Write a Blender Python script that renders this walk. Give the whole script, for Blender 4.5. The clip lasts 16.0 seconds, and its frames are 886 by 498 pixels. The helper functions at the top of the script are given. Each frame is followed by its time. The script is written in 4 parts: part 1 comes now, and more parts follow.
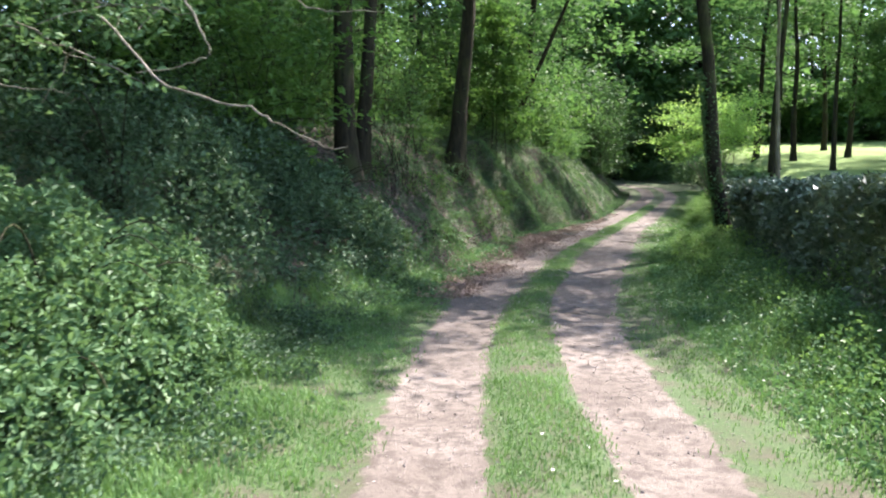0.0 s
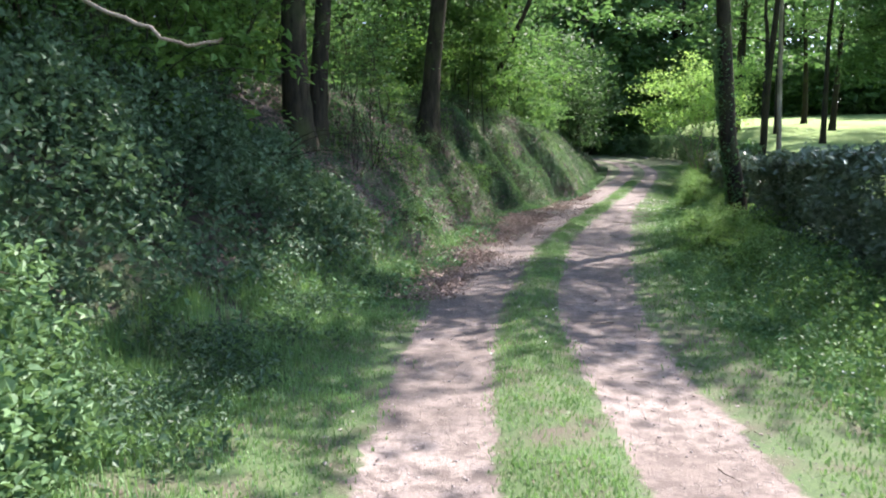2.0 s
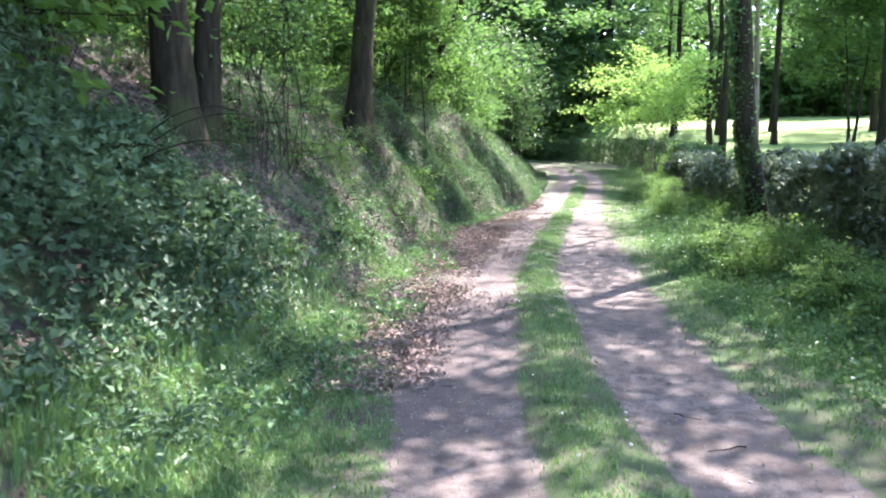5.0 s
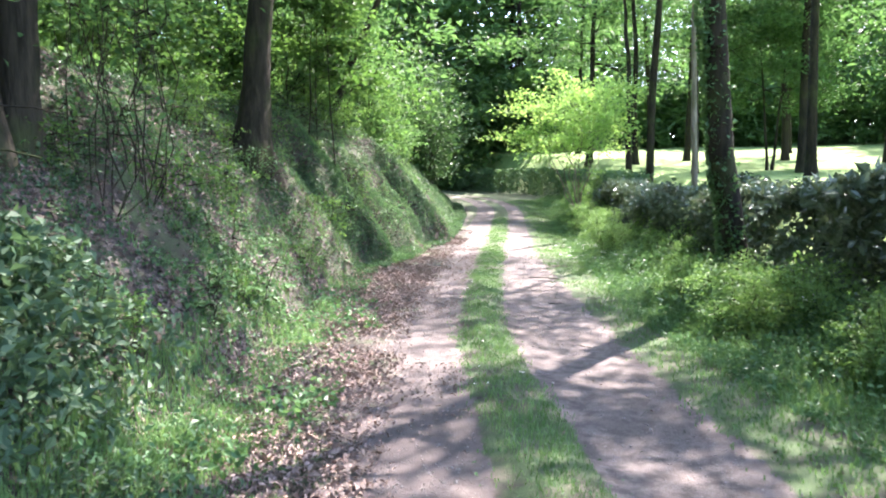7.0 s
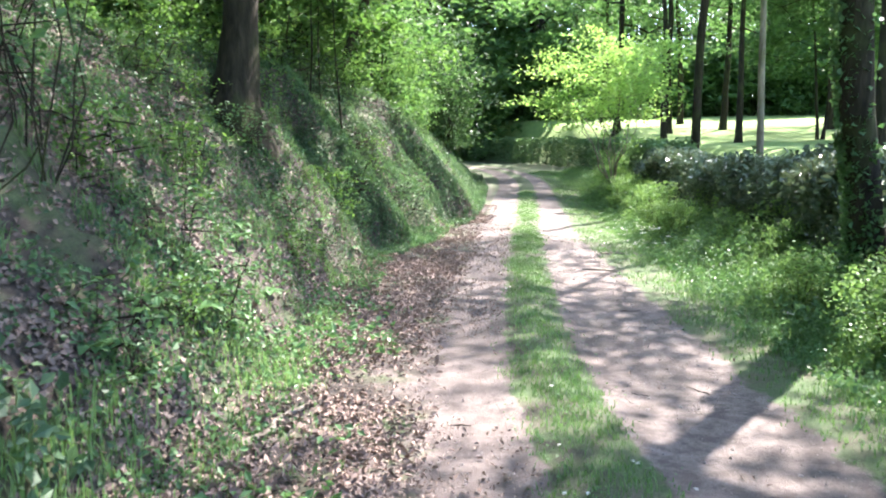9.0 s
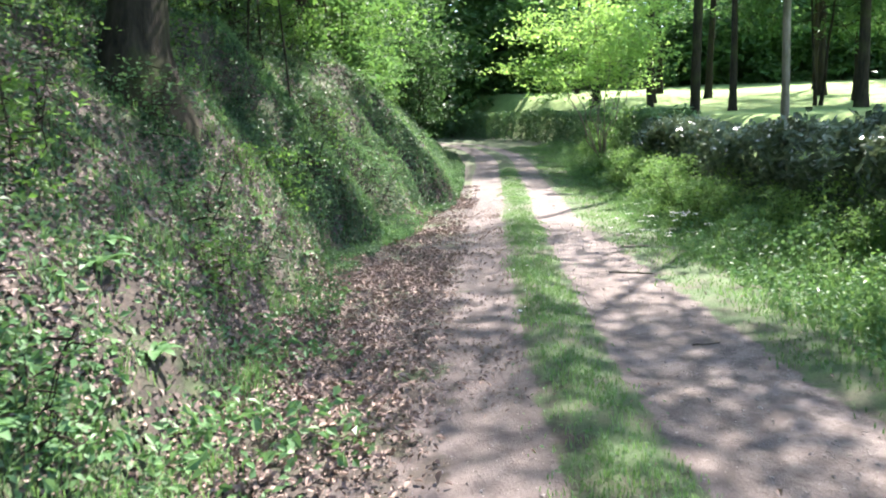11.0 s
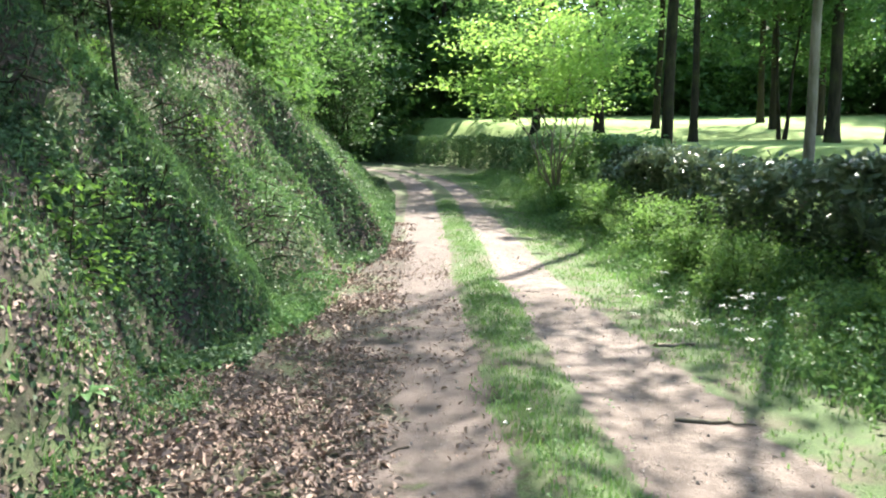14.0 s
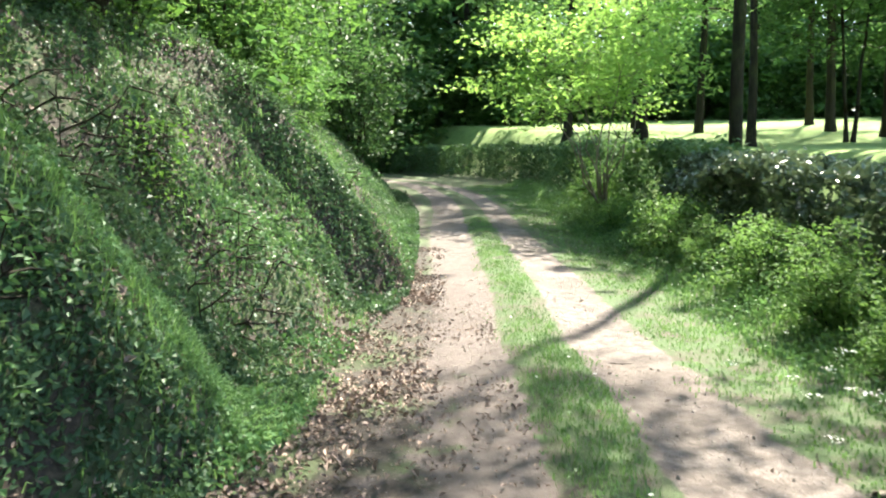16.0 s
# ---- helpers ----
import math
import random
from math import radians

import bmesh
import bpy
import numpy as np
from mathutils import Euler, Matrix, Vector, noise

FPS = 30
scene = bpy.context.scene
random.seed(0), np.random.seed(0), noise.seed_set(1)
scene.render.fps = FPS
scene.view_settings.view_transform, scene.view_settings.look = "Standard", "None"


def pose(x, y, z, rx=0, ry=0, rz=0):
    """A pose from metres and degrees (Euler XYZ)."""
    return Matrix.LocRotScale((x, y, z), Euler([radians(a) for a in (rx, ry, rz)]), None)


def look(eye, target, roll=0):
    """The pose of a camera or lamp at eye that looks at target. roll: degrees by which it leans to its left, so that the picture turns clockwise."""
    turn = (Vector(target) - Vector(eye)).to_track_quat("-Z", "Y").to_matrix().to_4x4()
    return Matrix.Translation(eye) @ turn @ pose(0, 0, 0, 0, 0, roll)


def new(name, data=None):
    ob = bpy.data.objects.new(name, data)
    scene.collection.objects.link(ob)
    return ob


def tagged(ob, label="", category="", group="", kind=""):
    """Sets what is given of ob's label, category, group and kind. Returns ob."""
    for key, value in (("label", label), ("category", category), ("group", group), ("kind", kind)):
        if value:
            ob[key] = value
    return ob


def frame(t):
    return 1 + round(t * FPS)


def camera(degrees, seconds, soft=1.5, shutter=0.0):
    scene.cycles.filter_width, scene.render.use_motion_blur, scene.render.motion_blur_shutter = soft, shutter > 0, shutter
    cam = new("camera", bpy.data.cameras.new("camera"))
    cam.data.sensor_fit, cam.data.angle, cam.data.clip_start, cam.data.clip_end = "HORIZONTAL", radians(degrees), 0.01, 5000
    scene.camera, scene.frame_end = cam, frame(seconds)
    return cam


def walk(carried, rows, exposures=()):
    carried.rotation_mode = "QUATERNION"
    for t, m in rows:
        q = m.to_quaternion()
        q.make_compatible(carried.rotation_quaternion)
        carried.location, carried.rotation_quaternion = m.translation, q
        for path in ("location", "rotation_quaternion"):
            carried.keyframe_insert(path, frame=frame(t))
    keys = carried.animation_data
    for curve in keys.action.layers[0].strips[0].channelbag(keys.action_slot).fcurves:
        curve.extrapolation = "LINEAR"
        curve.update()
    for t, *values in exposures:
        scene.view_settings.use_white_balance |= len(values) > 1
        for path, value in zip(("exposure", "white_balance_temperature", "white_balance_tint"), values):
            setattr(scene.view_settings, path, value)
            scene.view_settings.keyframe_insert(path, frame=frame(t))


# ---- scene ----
cam = camera(58.8, 16.0, soft=2.05, shutter=0.3)
METRES, EYE, TILT, LEAN, TURN = 19.0, 1.55, -5.0, 0.0, 0.0
ROWS = [
    (0.0, 0.0, 0.0, 0.0, -0.0, 0.0, 0.0),
    (0.5, 0.0019, 0.0306, 0.0016, -2.51, -0.06, 0.42),
    (1.0, 0.0011, 0.0624, 0.0031, -2.96, -0.71, -0.28),
    (1.5, -0.001, 0.0941, 0.005, -3.53, -1.43, 0.51),
    (2.0, -0.0051, 0.1274, 0.007, -2.44, -1.76, 0.25),
    (2.5, -0.0088, 0.1577, 0.0087, -2.39, -1.98, 0.19),
    (3.0, -0.0108, 0.1872, 0.0103, -1.83, -1.64, 0.89),
    (5.5, -0.0142, 0.3468, 0.0192, -10.49, -1.11, 1.5),
    (6.0, -0.011, 0.3744, 0.021, -12.23, -0.51, 1.63),
    (6.5, -0.0064, 0.4064, 0.024, -13.63, 0.56, 0.87),
    (7.0, -0.0008, 0.4387, 0.0261, -15.01, 0.79, 2.02),
    (7.5, 0.0043, 0.4713, 0.029, -14.39, 0.59, 2.23),
    (8.0, 0.0086, 0.501, 0.0312, -14.65, -0.89, 2.7),
    (8.5, 0.0145, 0.5318, 0.0344, -13.43, -1.28, 2.15),
    (9.0, 0.0202, 0.5616, 0.0371, -14.08, -1.32, 1.73),
    (11.5, 0.0513, 0.7146, 0.0486, -17.06, -3.23, 3.62),
    (12.0, 0.0584, 0.7454, 0.0521, -18.03, -3.02, 3.76),
    (12.5, 0.0674, 0.7747, 0.0537, -19.27, -2.47, 3.59),
    (13.0, 0.0772, 0.8022, 0.0574, -22.09, -0.84, 1.59),
    (13.5, 0.0878, 0.8309, 0.0598, -23.69, -0.84, 2.08),
    (14.0, 0.0961, 0.8606, 0.0634, -21.81, -1.49, 1.95),
    (14.5, 0.1038, 0.8909, 0.0665, -21.72, -2.25, 2.96),
    (15.0, 0.1138, 0.92, 0.0703, -21.37, -1.94, 2.86),
    (15.5, 0.123, 0.9481, 0.0736, -21.72, -1.32, 3.06),
    (16.0, 0.1341, 0.9768, 0.077, -20.14, -0.75, 2.68),
]
EXPOSURES = [(0.0, 2.05, 6550, 18), (2.0, 2.1, 6400, 22), (3.0, 2.45, 6200, 26), (5.5, 2.95, 6300, 27), (9.0, 2.9, 6400, 20), (11.5, 2.55, 6450, 18), (15.0, 2.5, 6900, 9), (16.0, 2.5, 6950, 8)]
walk(cam, [(t, pose(0, 0, EYE, TILT, LEAN, TURN) @ pose(METRES * x, METRES * y, METRES * z, 90 + pitch, roll, yaw)) for t, x, y, z, yaw, pitch, roll in ROWS], EXPOSURES)


# ---- world, sun ----
SUN_AZ, SUN_EL = 50.0, 52.0       # degrees from +y towards +x; height
world = bpy.data.worlds.new("world")
scene.world = world
world.use_nodes = True
wn = world.node_tree
sky = wn.nodes.new("ShaderNodeTexSky")
sky.sky_type, sky.sun_disc = "NISHITA", False
sky.sun_elevation, sky.sun_rotation = radians(SUN_EL), radians(SUN_AZ)
wn.links.new(sky.outputs[0], wn.nodes["Background"].inputs[0])
wn.nodes["Background"].inputs[1].default_value = 0.15
sun = new("sun", bpy.data.lights.new("sun", "SUN"))
sun.data.energy, sun.data.angle, sun.data.color = 4.8, radians(0.55), (1.0, 0.95, 0.86)
_el, _az = radians(SUN_EL), radians(SUN_AZ)
SUN_DIR = Vector((math.cos(_el) * math.sin(_az), math.cos(_el) * math.cos(_az), math.sin(_el)))
sun.matrix_world = look(SUN_DIR * 60, (0, 0, 0))


# ---- materials ----
def ramp(nt, fac, stops):
    r = nt.nodes.new("ShaderNodeValToRGB")
    e = r.color_ramp.elements
    while len(e) < len(stops):
        e.new(0.5)
    for k, (p, c) in zip(e, stops):
        k.position, k.color = p, (*c, 1)
    nt.links.new(fac, r.inputs[0])
    return r.outputs[0]


def noise_tex(nt, scale, detail=4, rough=0.6, kind="Object"):
    c = nt.nodes.new("ShaderNodeTexCoord")
    n = nt.nodes.new("ShaderNodeTexNoise")
    n.inputs["Scale"].default_value, n.inputs["Detail"].default_value, n.inputs["Roughness"].default_value = scale, detail, rough
    nt.links.new(c.outputs[kind], n.inputs["Vector"])
    return n.outputs[0]


def mixc(nt, fac, a, b, mode="MIX"):
    m = nt.nodes.new("ShaderNodeMix")
    m.data_type, m.blend_type = "RGBA", mode
    for sock, v in ((m.inputs[0], fac), (m.inputs[6], a), (m.inputs[7], b)):
        if isinstance(v, (int, float)):
            sock.default_value = v
        elif isinstance(v, tuple):
            sock.default_value = (*v, 1)
        else:
            nt.links.new(v, sock)
    return m.outputs[2]


def math_node(nt, op, a, b):
    m = nt.nodes.new("ShaderNodeMath")
    m.operation, m.use_clamp = op, op == "ADD"
    for sock, v in zip(m.inputs, (a, b)):
        if isinstance(v, (int, float)):
            sock.default_value = v
        else:
            nt.links.new(v, sock)
    return m.outputs[0]


def material(name):
    m = bpy.data.materials.new(name)
    m.use_nodes = True
    return m, m.node_tree, m.node_tree.nodes["Principled BSDF"]


def leaf_material(name, dark, mid, light, through_leaf=0.4, rough=0.55, tint=(1.0, 1.0, 0.75)):
    """Leaves that let light through; hue varies leaf by leaf and from place to place."""
    m, nt, b = material(name)
    g = nt.nodes.new("ShaderNodeNewGeometry")
    col = ramp(nt, g.outputs["Random Per Island"], [(0.0, dark), (0.55, mid), (1.0, light)])
    big = noise_tex(nt, 0.9, 3)
    col = mixc(nt, 0.55, col, ramp(nt, big, [(0.3, tuple(v * 0.55 for v in dark)), (0.7, light)]))
    nt.links.new(col, b.inputs["Base Color"])
    b.inputs["Roughness"].default_value = rough
    b.inputs["Specular IOR Level"].default_value = 0.35 if rough < 0.4 else 0.22
    tr = nt.nodes.new("ShaderNodeBsdfTranslucent")
    nt.links.new(mixc(nt, 1.0, col, tint, "MULTIPLY"), tr.inputs[0])
    gain = nt.nodes.new("ShaderNodeMixShader")
    gain.inputs[0].default_value = through_leaf
    nt.links.new(b.outputs[0], gain.inputs[1])
    nt.links.new(tr.outputs[0], gain.inputs[2])
    nt.links.new(gain.outputs[0], nt.nodes["Material Output"].inputs[0])
    return m


def bark_material(name, dark, light, scale=14):
    m, nt, b = material(name)
    c = nt.nodes.new("ShaderNodeTexCoord")
    mp = nt.nodes.new("ShaderNodeMapping")
    mp.inputs["Scale"].default_value = (1, 1, 0.16)
    n = nt.nodes.new("ShaderNodeTexNoise")
    n.inputs["Scale"].default_value, n.inputs["Detail"].default_value, n.inputs["Roughness"].default_value = scale, 5, 0.7
    nt.links.new(c.outputs["Object"], mp.inputs[0])
    nt.links.new(mp.outputs[0], n.inputs["Vector"])
    col = ramp(nt, n.outputs[0], [(0.32, dark), (0.68, light)])
    moss = ramp(nt, noise_tex(nt, 1.3, 4), [(0.5, (0, 0, 0)), (0.68, (1, 1, 1))])
    col = mixc(nt, math_node(nt, "MULTIPLY", moss, 0.5), col, (0.06, 0.085, 0.025))
    nt.links.new(col, b.inputs["Base Color"])
    b.inputs["Roughness"].default_value, b.inputs["Specular IOR Level"].default_value = 0.95, 0.15
    bp = nt.nodes.new("ShaderNodeBump")
    bp.inputs["Strength"].default_value, bp.inputs["Distance"].default_value = 0.8, 0.03
    nt.links.new(n.outputs[0], bp.inputs["Height"])
    nt.links.new(bp.outputs[0], b.inputs["Normal"])
    return m


def ground_material():
    """Pale gravelly ruts, turf, leaf litter and mown field, each where the 'cover' layer says."""
    m, nt, b = material("ground")
    at = nt.nodes.new("ShaderNodeAttribute")
    at.attribute_name = "cover"
    sp = nt.nodes.new("ShaderNodeSeparateColor")
    nt.links.new(at.outputs["Color"], sp.inputs[0])
    ragged, fine, grit, blotch = noise_tex(nt, 5, 5), noise_tex(nt, 60, 4), noise_tex(nt, 190, 2), noise_tex(nt, 0.9, 4)
    soil = ramp(nt, fine, [(0.3, (0.045, 0.036, 0.027)), (0.7, (0.10, 0.08, 0.058))])
    turf = ramp(nt, fine, [(0.3, (0.025, 0.05, 0.016)), (0.7, (0.07, 0.12, 0.035))])
    turf = mixc(nt, ramp(nt, noise_tex(nt, 3, 4), [(0.45, (0, 0, 0)), (0.7, (1, 1, 1))]), turf, soil)
    gravel = ramp(nt, grit, [(0.30, (0.075, 0.062, 0.055)), (0.5, (0.20, 0.167, 0.148)), (0.72, (0.40, 0.348, 0.31))])
    gravel = mixc(nt, ramp(nt, blotch, [(0.32, (0, 0, 0)), (0.58, (0.8, 0.8, 0.8))]), gravel, (0.115, 0.092, 0.078))
    gravel = mixc(nt, ramp(nt, noise_tex(nt, 8, 6, 0.7), [(0.45, (0, 0, 0)), (0.58, (0.85, 0.85, 0.85))]), gravel, (0.075, 0.059, 0.05))
    gravel = mixc(nt, math_node(nt, "MULTIPLY", sp.outputs[1], 0.85), gravel, (0.085, 0.066, 0.06))
    litter = ramp(nt, noise_tex(nt, 28, 5), [(0.3, (0.016, 0.013, 0.010)), (0.55, (0.040, 0.030, 0.022)), (0.75, (0.085, 0.062, 0.045))])
    moss = ramp(nt, fine, [(0.3, (0.025, 0.045, 0.014)), (0.7, (0.075, 0.12, 0.035))])
    litter = mixc(nt, ramp(nt, noise_tex(nt, 1.6, 5), [(0.48, (0, 0, 0)), (0.64, (0.8, 0.8, 0.8))]), litter, moss)
    field = ramp(nt, noise_tex(nt, 2.5, 5), [(0.3, (0.12, 0.20, 0.045)), (0.7, (0.21, 0.31, 0.08))])

    def edge(chan):
        return ramp(nt, math_node(nt, "ADD", chan, math_node(nt, "MULTIPLY", math_node(nt, "SUBTRACT", ragged, 0.5), 1.3)), [(0.42, (0, 0, 0)), (0.58, (1, 1, 1))])
    col = mixc(nt, edge(sp.outputs[1]), turf, litter)
    col = mixc(nt, edge(sp.outputs[0]), col, gravel)
    col = mixc(nt, sp.outputs[2], col, field)
    nt.links.new(col, b.inputs["Base Color"])
    b.inputs["Roughness"].default_value = 0.92
    bp = nt.nodes.new("ShaderNodeBump")
    bp.inputs["Strength"].default_value, bp.inputs["Distance"].default_value = 0.7, 0.02
    nt.links.new(math_node(nt, "ADD", math_node(nt, "MULTIPLY", fine, 0.7), math_node(nt, "MULTIPLY", grit, 0.3)), bp.inputs["Height"])
    nt.links.new(bp.outputs[0], b.inputs["Normal"])
    return m


def plain_material(name, dark, light, rough=0.8):
    m, nt, b = material(name)
    g = nt.nodes.new("ShaderNodeNewGeometry")
    c = mixc(nt, 0.4, ramp(nt, g.outputs["Random Per Island"], [(0.0, dark), (1.0, light)]), ramp(nt, noise_tex(nt, 30, 4), [(0.3, dark), (0.7, light)]))
    nt.links.new(c, b.inputs["Base Color"])
    b.inputs["Roughness"].default_value = rough
    return m


GROUND = ground_material()
BARK = bark_material("bark", (0.009, 0.008, 0.005), (0.040, 0.034, 0.023))
BARK_PALE = bark_material("pale_bark", (0.10, 0.085, 0.065), (0.27, 0.24, 0.20), 10)
LEAF_WOOD = leaf_material("wood_leaves", (0.045, 0.115, 0.038), (0.08, 0.19, 0.06), (0.15, 0.29, 0.10), 0.5)
# Darker copy of the wood leaves, with shade on the bend painted in.
LEAF_WOOD_SHADED = leaf_material("shaded_wood_leaves", (0.03, 0.078, 0.028), (0.055, 0.13, 0.043), (0.11, 0.21, 0.075), 0.4)
LEAF_VERGE = leaf_material("verge_leaves", (0.10, 0.215, 0.06), (0.16, 0.31, 0.09), (0.26, 0.43, 0.15), 0.45)
LEAF_FRESH = leaf_material("fresh_leaves", (0.2, 0.4, 0.09), (0.29, 0.51, 0.13), (0.42, 0.62, 0.21), 0.5)
LEAF_SPRAY = leaf_material("spray_leaves", (0.052, 0.135, 0.03), (0.09, 0.2, 0.046), (0.165, 0.305, 0.08), 0.5)
LEAF_HEDGE = leaf_material("glossy_leaves", (0.065, 0.105, 0.065), (0.105, 0.155, 0.095), (0.19, 0.25, 0.17), 0.15, 0.27)
# Bramble leaf colour lowered to stand in for shade the canopy fails to cast.
LEAF_BRAMBLE_SHADED = leaf_material("shaded_bramble_leaves", (0.027, 0.066, 0.032), (0.052, 0.115, 0.053), (0.115, 0.195, 0.105), 0.35, 0.5)
LEAF_HERB = leaf_material("herb_leaves", (0.05, 0.13, 0.048), (0.085, 0.2, 0.073), (0.17, 0.305, 0.13), 0.35, 0.45)
GRASS = leaf_material("grass", (0.07, 0.16, 0.05), (0.12, 0.26, 0.085), (0.24, 0.4, 0.16), 0.4, 0.5)
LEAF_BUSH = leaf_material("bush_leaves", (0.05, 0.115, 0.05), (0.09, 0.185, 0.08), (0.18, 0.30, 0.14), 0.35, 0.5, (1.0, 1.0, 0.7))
DRY_LEAF = plain_material("dry_leaves", (0.085, 0.055, 0.042), (0.37, 0.27, 0.215), 0.75)
# Dry leaves again, darker: the shade over the bank goes into their colour.
DRY_LEAF_SHADED = plain_material("shaded_dry_leaves", (0.06, 0.042, 0.032), (0.24, 0.175, 0.14), 0.7)
STONE = plain_material("stones", (0.15, 0.125, 0.115), (0.36, 0.32, 0.29), 0.95)
PETAL = plain_material("petals", (0.75, 0.75, 0.68), (0.85, 0.85, 0.8), 0.6)


# ---- the lie of the land ----
def lerp(y, table):
    return np.interp(y, [p[0] for p in table], [p[1] for p in table])


MIDDLE = [(-30, -2.5), (0, 0.45), (3.9, 0.6), (5.9, 0.65), (8.3, 0.86), (10.1, 1.08), (11.1, 1.27), (13.1, 1.75), (15.1, 2.21), (16.7, 2.68), (18.8, 3.4), (20.4, 3.97),
          (22.4, 4.7), (24, 5.25), (26.4, 6.22), (28, 6.8), (32.6, 8.45), (36, 9.7), (40, 11.0), (45, 12.2), (50, 13.0), (56, 13.0), (64, 11.0), (75, 6.0), (90, -2.0)]
FOOT = [(-30, -5.5), (0, -3.0), (6.4, -2.3), (9, -1.6), (13.5, -0.2), (15.5, 0.45), (17, 0.85), (18.6, 1.35), (20, 1.7), (21, 2.05), (21.9, 2.35), (23.1, 3.0), (24.3, 3.6),
        (26.3, 4.65), (30, 6.0), (36, 8.0), (42, 9.6), (50, 10.8), (56, 10.8), (64, 8.8), (75, 4), (90, -4)]
HEDGE = [(-30, 0.5), (0, 3.4), (5, 3.9), (8, 4.5), (12, 5.2), (15, 5.8), (17, 6.5), (21, 7.6), (25, 8.8), (29, 10.3), (36, 13.0), (44, 15.8), (52, 17), (62, 17), (80, 14)]
RISE = [(-30, -0.05), (5, -0.07), (10, -0.12), (15, -0.12), (18, -0.02), (22, 0.05), (26, 0.13), (30, 0.25), (36, 0.5), (40, 0.65), (46, 0.9), (52, 1.1), (60, 1.4), (80, 2.0)]
EDGE_RIGHT = [(0, 1.12), (8, 1.12), (13, 1.3), (16, 1.4), (19, 1.22), (22, 1.05), (27, 0.92), (40, 0.9)]
EDGE_LEFT = [(0, 1.1), (10, 1.1), (13, 1.3), (17, 1.55), (20, 1.5), (23, 1.25), (27, 1.08), (40, 1.0)]
SPURS = [(19.2, -0.12, 0.5), (21.2, -0.2, 0.5), (24.2, -0.3, 0.5), (25.5, -0.12, 0.4), (27.8, -0.2, 0.5), (29.3, 0.3, 0.7)]
NOSES = [(19.8, 0.05, 0.5), (21.6, 0.38, 0.8), (26.0, 0.5, 0.55)]     # sharp spurs: where each begins, how far it stands out, how long it fades


LATTICE = np.random.default_rng(99).uniform(-1, 1, (128, 128))


def hills(x, y, scale, seed=0.0):
    """Smooth random bumps in three octaves, about -1 to 1; the broadest are some three times scale across."""
    x, y = np.broadcast_arrays(np.asarray(x, float), np.asarray(y, float))
    out = 0
    for k, amp in ((1.0, 0.9), (2.1, 0.45), (4.3, 0.25)):
        u, v = x / (scale * 1.6) * k + 13.7 * seed + 40, y / (scale * 1.6) * k + 7.3 * seed + 40
        iu, iv = np.floor(u), np.floor(v)
        fu, fv = u - iu, v - iv
        fu, fv = fu * fu * (3 - 2 * fu), fv * fv * (3 - 2 * fv)
        iu, iv = iu.astype(int) % 127, iv.astype(int) % 127
        a, c = LATTICE[iu, iv] * (1 - fu) + LATTICE[iu + 1, iv] * fu, LATTICE[iu, iv + 1] * (1 - fu) + LATTICE[iu + 1, iv + 1] * fu
        out = out + amp * (a * (1 - fv) + c * fv)
    return out


def height(x, y):
    x, y = np.asarray(x, float), np.asarray(y, float)
    off = x - lerp(y, MIDDLE)
    z = 0.05 * np.exp(-(off / 0.3) ** 2) + 0.015 * hills(x, y, 0.5)
    z = z + 0.05 * np.clip((np.abs(off) - 1.3) / 0.5, 0, 1) + lerp(y, RISE)
    foot = lerp(y, FOOT)
    for yc, amp, wide in SPURS:
        foot = foot + amp * np.exp(-((y - yc) / wide) ** 2)
    for yc, amp, fade in NOSES:
        k = np.clip((y - yc + 0.06 * hills(x, y, 0.3, 6.0)) / 0.5, 0, 1)
        foot = foot + amp * k * k * (3 - 2 * k) * np.exp(-(np.clip(y - yc - 0.5, 0, 9) / fade) ** 2)
    d = foot + 0.12 * hills(x, y, 1.1, 2.0) - x
    steep = np.interp(y, [8, 17, 19.5, 20.5, 21.3, 23.6, 26, 30], [3.4, 2.9, 2.7, 2.4, 1.85, 1.9, 2.0, 2.5])
    top = np.interp(y, [-10, 8, 17, 30, 45, 60], [1.2, 1.7, 2.3, 2.1, 1.6, 1.2])
    u = np.clip(d / steep, 0, 1)
    z = z + top * (1 - (1 - u) ** np.interp(y, [17, 20.8, 21.5, 22.1, 25, 27], [1.5, 1.65, 1.5, 1.15, 1.2, 1.5])) * np.clip(d / 0.25, 0, 1) + 0.24 * np.clip(d - 1.0, 0, 40) + np.clip(d, 0, 1) * (0.12 * hills(x, y, 0.3, 4.0) + 0.05 * hills(x, y, 0.13, 9.0))
    r = x - lerp(y, HEDGE)
    v = np.clip((r - 0.8) / 2.2, 0, 1)
    z = z - 0.10 * np.exp(-((r + 1.3) / 0.5) ** 2) + 1.4 * v * v * (3 - 2 * v) + 0.01 * np.clip(r, 0, 60) + 0.048 * np.clip(np.hypot(x - 5, y - 15) - 24, 0, 60) * (r > 1)
    far = np.clip((np.hypot(x - 5, y - 25) - 90) / 200, 0, 1)
    return z + 6 * far


def mesh_of(name, verts, faces, mat, smooth=False):
    me = bpy.data.meshes.new(name)
    verts, faces = np.asarray(verts, np.float32), np.asarray(faces, np.int32)
    k = faces.shape[1]
    me.vertices.add(len(verts))
    me.vertices.foreach_set("co", verts.ravel())
    me.loops.add(faces.size)
    me.loops.foreach_set("vertex_index", faces.ravel())
    me.polygons.add(len(faces))
    me.polygons.foreach_set("loop_start", np.arange(0, faces.size, k, dtype=np.int32))
    me.polygons.foreach_set("use_smooth", np.full(len(faces), smooth))
    me.materials.append(mat)
    me.update(calc_edges=True)
    me.validate()
    return me


